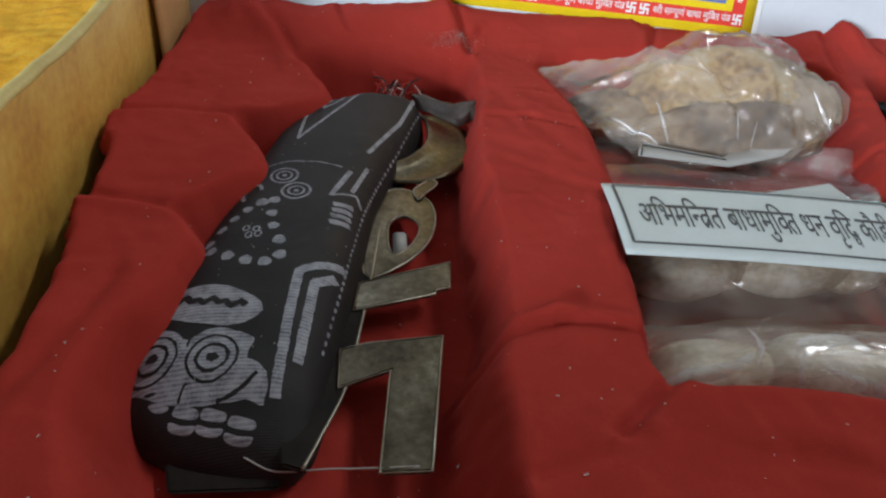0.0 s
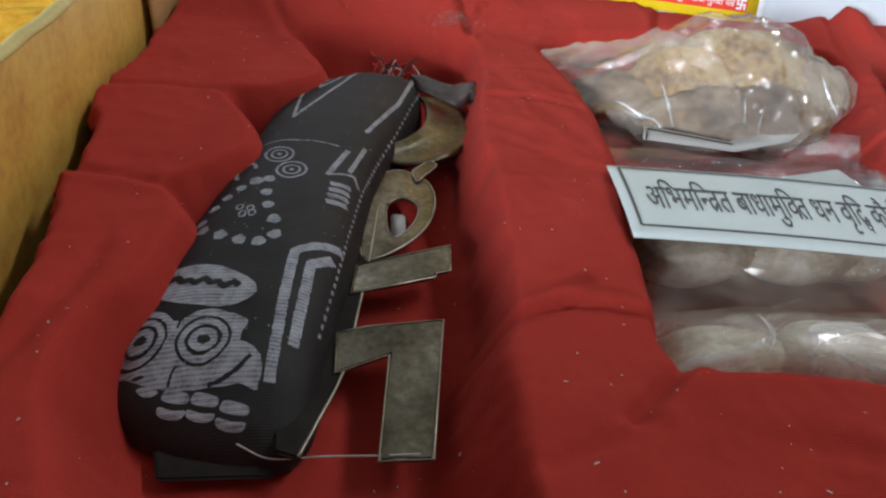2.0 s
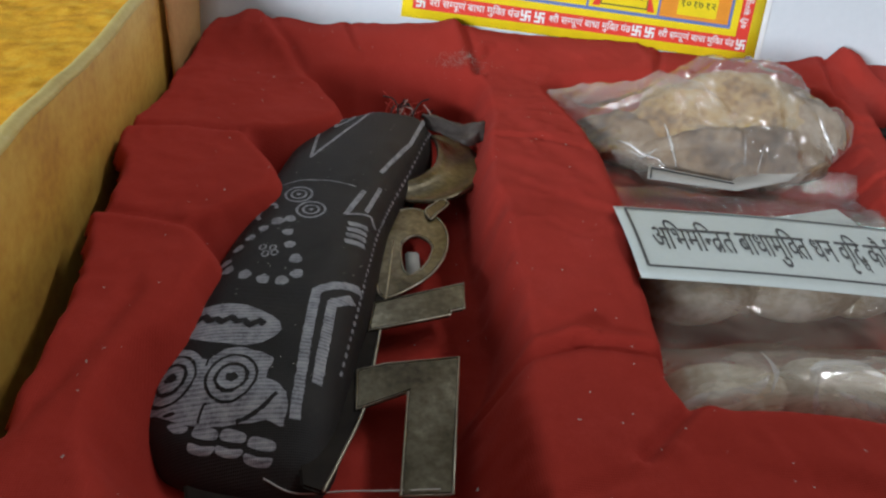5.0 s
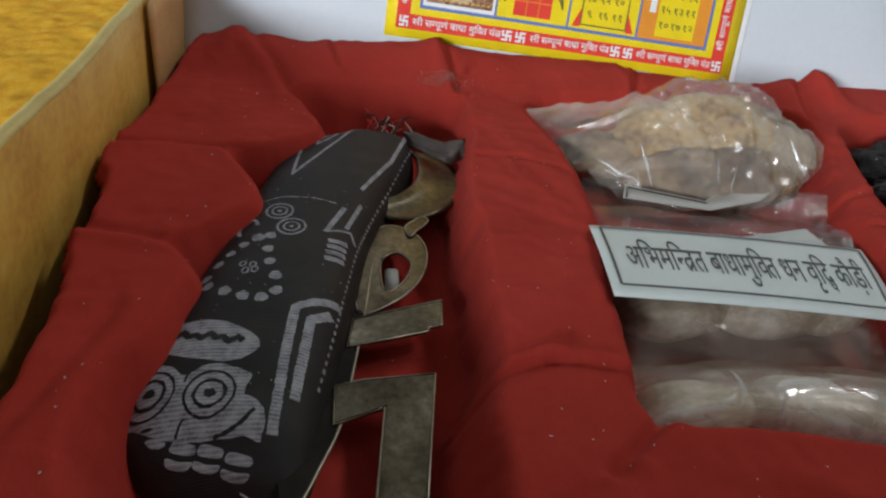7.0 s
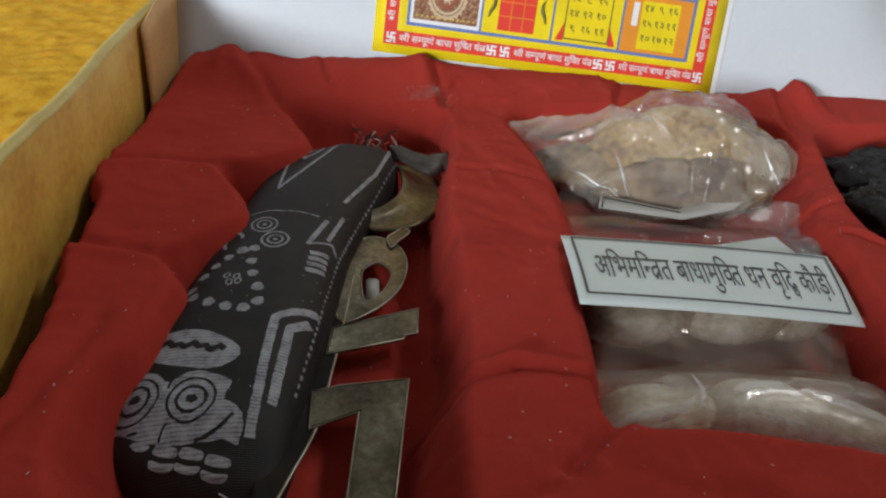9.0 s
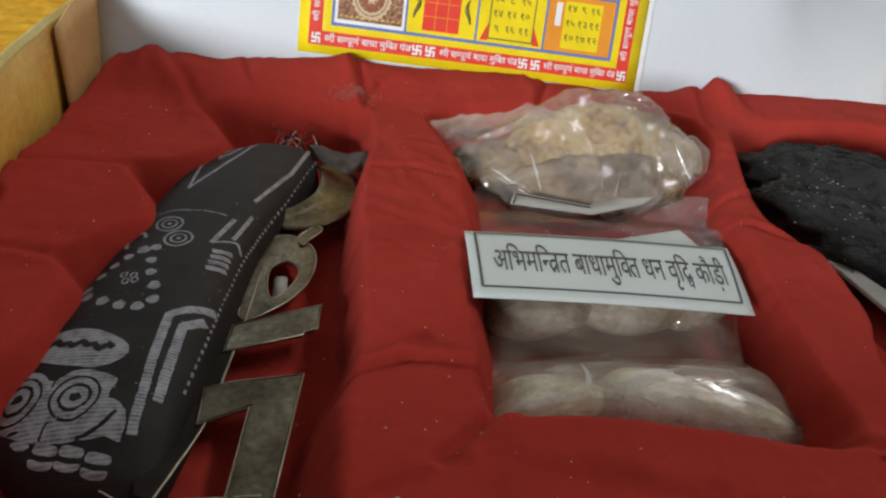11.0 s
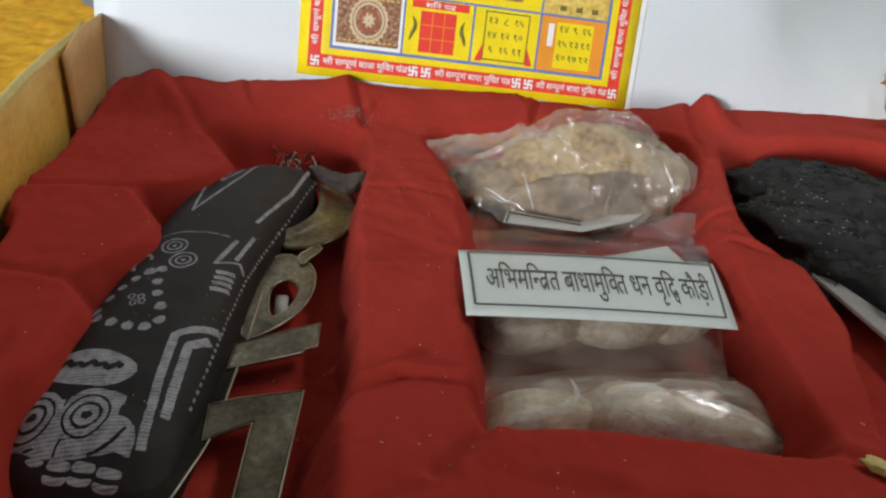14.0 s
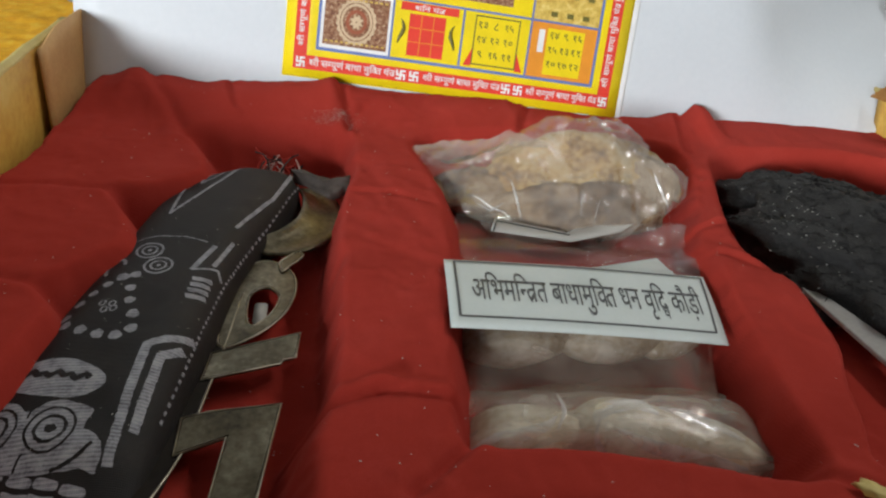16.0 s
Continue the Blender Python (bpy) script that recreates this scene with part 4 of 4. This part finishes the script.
def type_on(name, tokens, place, parent, mat, bold=0.012):
    """Type laid by place(x, y), both from 0 to 1 over the line's own width and height."""
    bm = set_line(tokens, bold)
    xs, ys = [v.co.x for v in bm.verts], [v.co.y for v in bm.verts]
    x0, x1, y0, y1 = min(xs), max(xs), min(ys), max(ys)
    for axis, low, high in ((0, x0, x1), (1, y0, y1)):
        for k in range(1, int((high - low) / 0.3) + 2):
            cut = low + 0.3 * k
            bmesh.ops.bisect_plane(bm, geom=bm.verts[:] + bm.edges[:] + bm.faces[:], plane_co=(cut, cut, 0), plane_no=(1 - axis, axis, 0))
    for v in bm.verts:
        v.co = place((v.co.x - x0) / (x1 - x0), (v.co.y - y0) / (y1 - y0))
    return part(name, bm, mat, parent, smooth=False)


# vowel signs that stand before their letter are set before it
LINE = ["अ", "ि", "भ", "म", "ि", "न/", "त~", "त", "", "बा", "धा", "मु", "ि", "क/", "त", "", "ध", "न", "", "वृ", "ि", "द_", "", "कौ", "ड़ी"]
type_on("lettering", LINE, lambda x, y: strip_at(0.085 + 0.86 * x, 0.76 - 0.56 * y, 0.32), strip, GREY_INK, 0.004)

# upper packet: dry root in crumpled film, its own slip beneath
root_packet = thing("root_packet", "crumpled clear film packet of dry brown root pieces", "packet")
for c, axes, turn, s in (((70, 181, 38), (17, 11, 8), -14, 11), ((99, 185, 44.5), (29, 14, 13), 8, 12), ((120, 183, 44), (13, 10, 9), -20, 13), ((98, 171, 39), (27, 11, 9.5), 4, 14)):
    part("root_piece", lump(c, axes, turn, s, 0.20), {11: BROWN_ROOT, 12: ROOT, 14: BROWN_ROOT}.get(s, GREY_ROOT), root_packet, "rough brown root piece" if s == 11 else "rough tan root piece")


def strands(count, start, length, radius, seed):
    """Many short curved fibres joined in one mesh; start(k) gives the place each one lies at."""
    rng = random.Random(seed)
    out = bmesh.new()
    for k in range(count):
        p = start(k, rng)
        if p is None:
            continue
        a, bend = rng.uniform(0, 6.28), rng.uniform(-1.2, 1.2)
        ln = length * rng.uniform(0.5, 1.3)
        pts = [p + Vector((math.cos(a + bend * t) * ln * (t - 0.5), math.sin(a + bend * t) * ln * (t - 0.5), ln * 0.12 * math.sin(3.1 * t))) for t in (0, 0.33, 0.66, 1)]
        bm = tube(pts, radius, 3)
        me = bpy.data.meshes.new("strand")
        bm.to_mesh(me)
        out.from_mesh(me)
        bm.free()
        bpy.data.meshes.remove(me)
    return out


root_parts = list(root_packet.children)


FILM_EDGE = [(49, 204.7, 47), (55.5, 193, 46.5), (62, 191, 46.5), (69, 187.5, 47.5), (79, 193, 56), (90, 196, 59.5), (106, 199, 62), (108.5, 200.5, 63), (116, 202, 62.5), (119.5, 196, 59), (125, 191, 57.5), (123, 186, 55), (130, 183, 53), (136.5, 182, 50), (134.5, 177, 47), (127, 170.6, 45), (117, 164, 42.5), (103, 155.5, 39.5), (93, 155, 39), (78.7, 156.5, 39), (68.6, 159, 39), (60.4, 166, 40), (56, 182, 42), (52.3, 193, 45)]
film_ob = part("film", creased_sheet(FILM_EDGE, (94, 179), 6.0, 44, 8, 2.0, 3.0), HAZY_FILM, root_packet, "crumpled shiny clear film", smooth=False)
for ob in root_parts:
    under_film(ob, film_ob, 0.9)
for pleat, thick_mm in (([(63, 174), (69.7, 168.6), (75.5, 164.2)], 0.45), ([(65, 169.4), (69.5, 168.2), (73.4, 169.5)], 0.3), ([(75.2, 173.6), (76.8, 169), (78.0, 164.6)], 0.5), ([(95.5, 167), (94.6, 163.5), (94.2, 160.5)], 0.22), ([(101.2, 166), (99.6, 163), (98.6, 160.6)], 0.2), ([(122, 178), (124.6, 175), (126.4, 171)], 0.5)):
    ridge_line = []
    for x, y in smooth_line(pleat, 6):
        spot = on_top([film_ob], x * MM, y * MM)
        if spot:
            ridge_line.append(spot + Vector((0, 0, 0.00025)))
    if len(ridge_line) > 3:
        part("film_pleat", tube(ridge_line, lambda t, w=thick_mm: w * MM * math.sin(math.pi * (0.06 + 0.88 * t)), 8), FOLD_FILM, root_packet, "shiny pleat of the film")
slip_bm = slab([(x * MM, y * MM) for x, y in [(67.0, 156.9), (89.0, 151.6), (106.4, 158.0), (132.7, 181.6), (126.3, 180.4), (97.6, 162.9), (89.6, 156.6), (69.6, 164.1)]], 0.0002)
for v in slip_bm.verts:
    v.co.z += 0.0393
slip = part("slip", slip_bm, SLIP_PAPER, root_packet, "white paper slip with a black line under the film")
for line in ([(67.8, 156.9), (69.9, 162.5), (89.7, 155.1)], [(96.0, 160.5), (125.3, 178.0)]):
    part("slip_line", tube([(x * MM, y * MM, 0.0396) for x, y in line], 0.00022, 4), INK, slip)

# ---- black lump and pale slat in the third hollow ----
black = thing("black_bundle", "rough black fibrous bundle with tiny glints", "bundle")
part("mass", lump((196, 160, 30), (44, 42, 15), -28, 21, 0.30, 0.2, 5), BLACK_STONE, black)
part("mass", lump((188, 186, 33), (32, 17, 11), -18, 22, 0.20, 0.2, 5), BLACK_STONE, black)
black_parts = [ob for ob in black.children if ob.name.startswith("mass")]
for k in range(110):
    place = on_top(black_parts, random.gauss(168, 8) * MM, random.gauss(168, 14) * MM)
    if place:
        g = bmesh.new()
        bmesh.ops.create_icosphere(g, subdivisions=1, radius=random.uniform(0.08, 0.34) * MM)
        for v in g.verts:
            v.co = Vector((v.co.x * 1.6, v.co.y, v.co.z * 0.6)) + place
        part("glint", g, FLINT, black, "tiny pale glint", smooth=False)
tagged(part("fibre", strands(800, lambda k, rng: on_top(black_parts, rng.uniform(0.150, 0.232), rng.uniform(0.115, 0.206)), 0.005, 0.00018, 9), BLACK_STONE, black, "short black fibres"), kind="stuff")
slat = slab([(p[0] * MM, p[1] * MM) for p in ((157.5, 149), (160.5, 149.5), (175, 100), (168, 60), (160, 62), (163, 98))], 0.0012, None, 0.0002)
slat_ob = tagged(part("pale_slat", slat, SLAT, smooth=False), "pale grey worn slat lying beside the black bundle", "slat")
slat_ob.location.z = 0.0300
crumb = lump((116, 59.5, 45.2), (3.6, 1.8, 1.0), -40, 31, 0.4, 0.3, 3)
tagged(part("crumb", crumb, KRAFT_EDGE), "small pale crumb lying on the red cloth", "crumb")

# lint on the cloth
lint = bmesh.new()
for k in range(420):
    x, y = random.uniform(-50, 150), random.uniform(52, 232)
    z = cloth_z(x * MM, y * MM)
    a, s = random.uniform(0, 6.3), random.uniform(0.05, 0.15)
    ln = s * random.choice((1, 1, 1, 1, 1, 1, 2, 3))
    ca, sa = math.cos(a), math.sin(a)
    vs = [lint.verts.new(((x + ca * p * ln - sa * q * s) * MM, (y + sa * p * ln + ca * q * s) * MM, z + 0.00025)) for p, q in ((-1, -1), (1, -1), (1, 1), (-1, 1))]
    lint.faces.new(vs)
for k in range(90):
    p = pouch_top(random.uniform(8, 118), random.uniform(-17, 9), 0.3)
    q = random.uniform(0.05, 0.13) * MM
    lint.faces.new([lint.verts.new(p + Vector((a * q, b * q, 0))) for a, b in ((-1, -1), (1, -1), (1, 1), (-1, 1))])
for k in range(600):
    x, y = random.gauss(25, 4.0), random.gauss(219.5, 1.8)
    z = cloth_z(x * MM, y * MM)
    s = random.uniform(0.05, 0.15)
    vs = [lint.verts.new(((x + p * s) * MM, (y + q * s) * MM, z + 0.00025)) for p, q in ((-1, -1), (1, -1), (1, 1), (-1, 1))]
    lint.faces.new(vs)
tagged(part("lint", lint, SLIP_PAPER, smooth=False), "pale lint and powder specks on the red cloth", "lint", kind="stuff")

# ---- the printed card leaning on the lid ----
card = thing("printed_card", "glossy yellow printed card with red border and number squares", "card")
CO = Vector((5.3, 241.6, 52.6)) * MM
CX = (Vector((132.7, 238.8, 44.9)) - Vector((6.1, 241.7, 53.6))).normalized()
CY = (Vector((8.6, 248.5, 74.2)) - Vector((6.1, 241.7, 53.6)))
CY = (CY - CX * CY.dot(CX)).normalized()
CN = CX.cross(CY)
CW, CH = 133.2, 97.0


def on_card(x, y, lift=0.0):
    """A place on the card: x along its lower edge, y up it (millimetres)."""
    x = float(np.interp(x, (0, 13.3, 42, 67.6, 93.4, 118.9, 131, 133.2), (0, 11.7, 37.2, 63, 88.5, 115, 127, 129.2)))
    return CO + (CX * x + CY * y + CN * (lift + 0.5 * math.sin(x / CW * math.pi) - 0.5)) * MM


def card_panel(name, x0, x1, y0, y1, mat, lift, parent=card, label=""):
    n = 12 if x1 - x0 > 20 else 3
    bm = grid(n + 1, 4, lambda i, j: on_card(x0 + (x1 - x0) * i / n, y0 + (y1 - y0) * j / 3, lift))
    bmesh.ops.recalc_face_normals(bm, faces=bm.faces[:])
    return part(name, bm, mat, parent, label)


stock = grid(13, 9, lambda i, j: on_card(CW * i / 12, CH * j / 8))
bmesh.ops.solidify(stock, geom=stock.faces[:], thickness=0.0006)
part("card_stock", stock, CARD_YELLOW, card)
card_panel("white_margin", 131.2, 133.2, 0.0, CH, CARD_WHITE, 0.06)
for x0, x1, y0, y1 in ((4.0, 127.2, 3.0, 7.9), (4.0, 127.2, 87.5, 92.5), (4.0, 9.2, 7.9, 87.5), (122.4, 127.2, 7.9, 87.5)):
    card_panel("red_border", x0, x1, y0, y1, CARD_RED, 0.05)
card_panel("blue_field", 12.6, 119.6, 10.2, 82.0, CARD_BLUE, 0.05)
COLS = (13.3, 42.0, 67.6, 93.4, 118.9)
ROWS_Y = (10.9, 31.6, 55.5, 81.3)
for r in range(3):
    for c in range(4):
        x0, x1, y0, y1 = COLS[c] + 0.4, COLS[c + 1] - 0.4, ROWS_Y[r] + 0.4, ROWS_Y[r + 1] - 0.4
        if r == 1 and c in (1, 2):
            continue
        mat = {(0, 0): CARD_WHITE, (0, 3): CARD_ORANGE, (1, 3): CARD_GOLD, (1, 0): CARD_GOLD}.get((r, c), CARD_YELLOW)
        card_panel("cell", x0, x1, y0, y1, mat, 0.10)
card_panel("cell", COLS[1] + 0.4, COLS[3] - 0.4, ROWS_Y[1] + 0.4, ROWS_Y[2] - 0.4, CARD_YELLOW, 0.10)
card_panel("picture", COLS[1] + 10, COLS[3] - 8, ROWS_Y[1] + 3, ROWS_Y[2] - 2, CARD_BROWN, 0.15)


def card_ring(cx, cy, r0, r1, mat, lift, n=32, teeth=0.0):
    bm = bmesh.new()
    rows = []
    for k in range(n):
        a = k * math.tau / n
        o = r1 * (1 + (teeth if k % 2 else -teeth))
        rows.append((bm.verts.new(on_card(cx + r0 * math.cos(a), cy + r0 * math.sin(a), lift)), bm.verts.new(on_card(cx + o * math.cos(a), cy + o * math.sin(a), lift))))
    for a, b in zip(rows, rows[1:] + rows[:1]):
        bm.faces.new((a[0], a[1], b[1], b[0]))
    bmesh.ops.recalc_face_normals(bm, faces=bm.faces[:])
    return part("ring", bm, mat, card, smooth=False)


card_panel("picture", 14.9, 40.5, 12.6, 30.2, CARD_BROWN, 0.15)
card_ring(27.7, 21.4, 5.4, 7.9, CARD_TAN, 0.20, 44, 0.05)
card_ring(27.7, 21.4, 6.3, 6.7, CARD_BROWN, 0.24, 44, 0.0)
card_ring(27.7, 21.4, 3.0, 4.2, CARD_RUST, 0.20)
card_ring(27.7, 21.4, 0.3, 2.3, CARD_TAN, 0.20, 16, 0.25)
for k in range(12):
    for y in (13.6, 28.6):
        card_panel("picture_bar", 15.8 + 2.05 * k, 17.0 + 2.05 * k, y, y + 0.6, CARD_GOLD, 0.2)
card_panel("red_square", 48.0, 61.2, 12.6, 27.2, CARD_RED, 0.15)
for k in (1, 2):
    card_panel("grid_line", 48.0 + 4.4 * k - 0.15, 48.0 + 4.4 * k + 0.15, 12.8, 27.0, CARD_ORANGE, 0.2)
    card_panel("grid_line", 48.2, 61.0, 12.6 + 4.87 * k - 0.15, 12.6 + 4.87 * k + 0.15, CARD_ORANGE, 0.2)
card_panel("title_bar", 44.6, 65.6, 28.2, 31.0, CARD_RED, 0.15)
for s in (-1, 1):
    pts = [on_card(54.7 + s * 9.4 + s * 0.9 * math.cos(t * 5), 16.5 + 8.5 * t, 0.3) for t in (0, 0.25, 0.5, 0.75, 1)]
    part("ornament", tube(smooth_line(pts, 3), lambda t: 0.0007 * math.sin(math.pi * (0.1 + 0.85 * t)), 5), OLIVE, card)
for a, b in (((72.2, 30.0), (89.0, 30.0)), ((89.0, 30.0), (89.0, 12.8)), ((72.2, 12.8), (89.0, 12.8)), ((72.2, 12.8), (72.2, 30.0))):
    card_panel("cell_frame", min(a[0], b[0]) - 0.25, max(a[0], b[0]) + 0.25, min(a[1], b[1]) - 0.25, max(a[1], b[1]) + 0.25, OLIVE, 0.15)
for s, x in ((-1, 72.0), (1, 89.2)):
    tri = bmesh.new()
    vs = [tri.verts.new(on_card(x, 12.0, 0.18)), tri.verts.new(on_card(x + s * 2.8, 12.0, 0.18)), tri.verts.new(on_card(x, 18.5, 0.18))]
    tri.faces.new(vs)
    part("ornament", tri, CARD_RED, card, smooth=False)
card_panel("number_field", 99.8, 113.8, 12.6, 29.4, CARD_YELLOW, 0.15)
card_panel("white_tab", 96.6, 98.8, 20.4, 28.6, CARD_WHITE, 0.15)
for k in range(3):
    for m in range(2):
        card_panel("dark_square", 100 + 6 * k + m, 102.4 + 6 * k + m, 33.6 + 7 * m, 35.4 + 7 * m, OLIVE, 0.15)


def card_type(body, x0, y0, w, h, mat, turn=0):
    def place(x, y):
        return on_card(x0 + w * x, y0 + h * y, 0.22) if not turn else on_card(x0 - h * y, y0 + w * x, 0.22)
    return type_on("lettering", body, place, card, mat)


for rows_text, x0, dx in ((("१३ ८ १५", "१४ १२ १०", "९ १६ ११"), 73.4, 5.1), (("१४ ९ १६", "१५ १३ ११", "१० १७ १२"), 100.8, 4.4)):
    for k, row in enumerate(rows_text):
        for m, word in enumerate(row.split()):
            card_type([word], x0 + dx * m + (0 if len(word) > 1 else 0.8), 25.6 - 5.2 * k, 3.4 if len(word) > 1 else 1.7, 2.5, OLIVE)
card_type(["श", "ि", "न", "", "यं", "त~"], 49.5, 28.5, 11.0, 2.2, CARD_WHITE)
BORDER = ["श/", "री", "", "स", "म/", "पू", "ण^", "", "बा", "धा", "", "मु", "ि", "क/", "त", "", "यं", "त~"]
for x0, x1 in ((10.4, 45.0), (55.2, 84.6), (94.8, 122.4)):
    card_type(BORDER, x0, 3.6, x1 - x0, 3.9, CARD_WHITE)
for k in range(2):
    card_type(BORDER, 126.6, 11.0 + 40 * k, 31.0, 3.8, CARD_WHITE, 90)
    card_type(BORDER, 8.6, 11.0 + 40 * k, 31.0, 3.8, CARD_WHITE, 90)


def hooked_mark(x, y, r=1.75, w=0.36):
    """A four-armed border ornament with bent arms, as one flat mesh."""
    bm = bmesh.new()
    for k in range(4):
        c, d = (1, 0, -1, 0)[k], (0, 1, 0, -1)[k]
        for lift, (a0, a1, b0, b1) in ((0.22, (-w, w, -w, r)), (0.24, (w, r, r - 2 * w, r))):
            ring = [(a0, b0), (a1, b0), (a1, b1), (a0, b1)]
            bm.faces.new([bm.verts.new(on_card(x + p * c + q * d, y - p * d + q * c, lift + 0.004 * k)) for p, q in ring])
    bmesh.ops.recalc_face_normals(bm, faces=bm.faces[:])
    part("border_ornament", bm, CARD_WHITE, card, smooth=False)


for x in (7.0, 47.0, 51.8, 86.8, 91.6, 124.8):
    hooked_mark(x, 5.4)
for y in (44.5, 48.6):
    hooked_mark(6.6, y), hooked_mark(124.8, y)
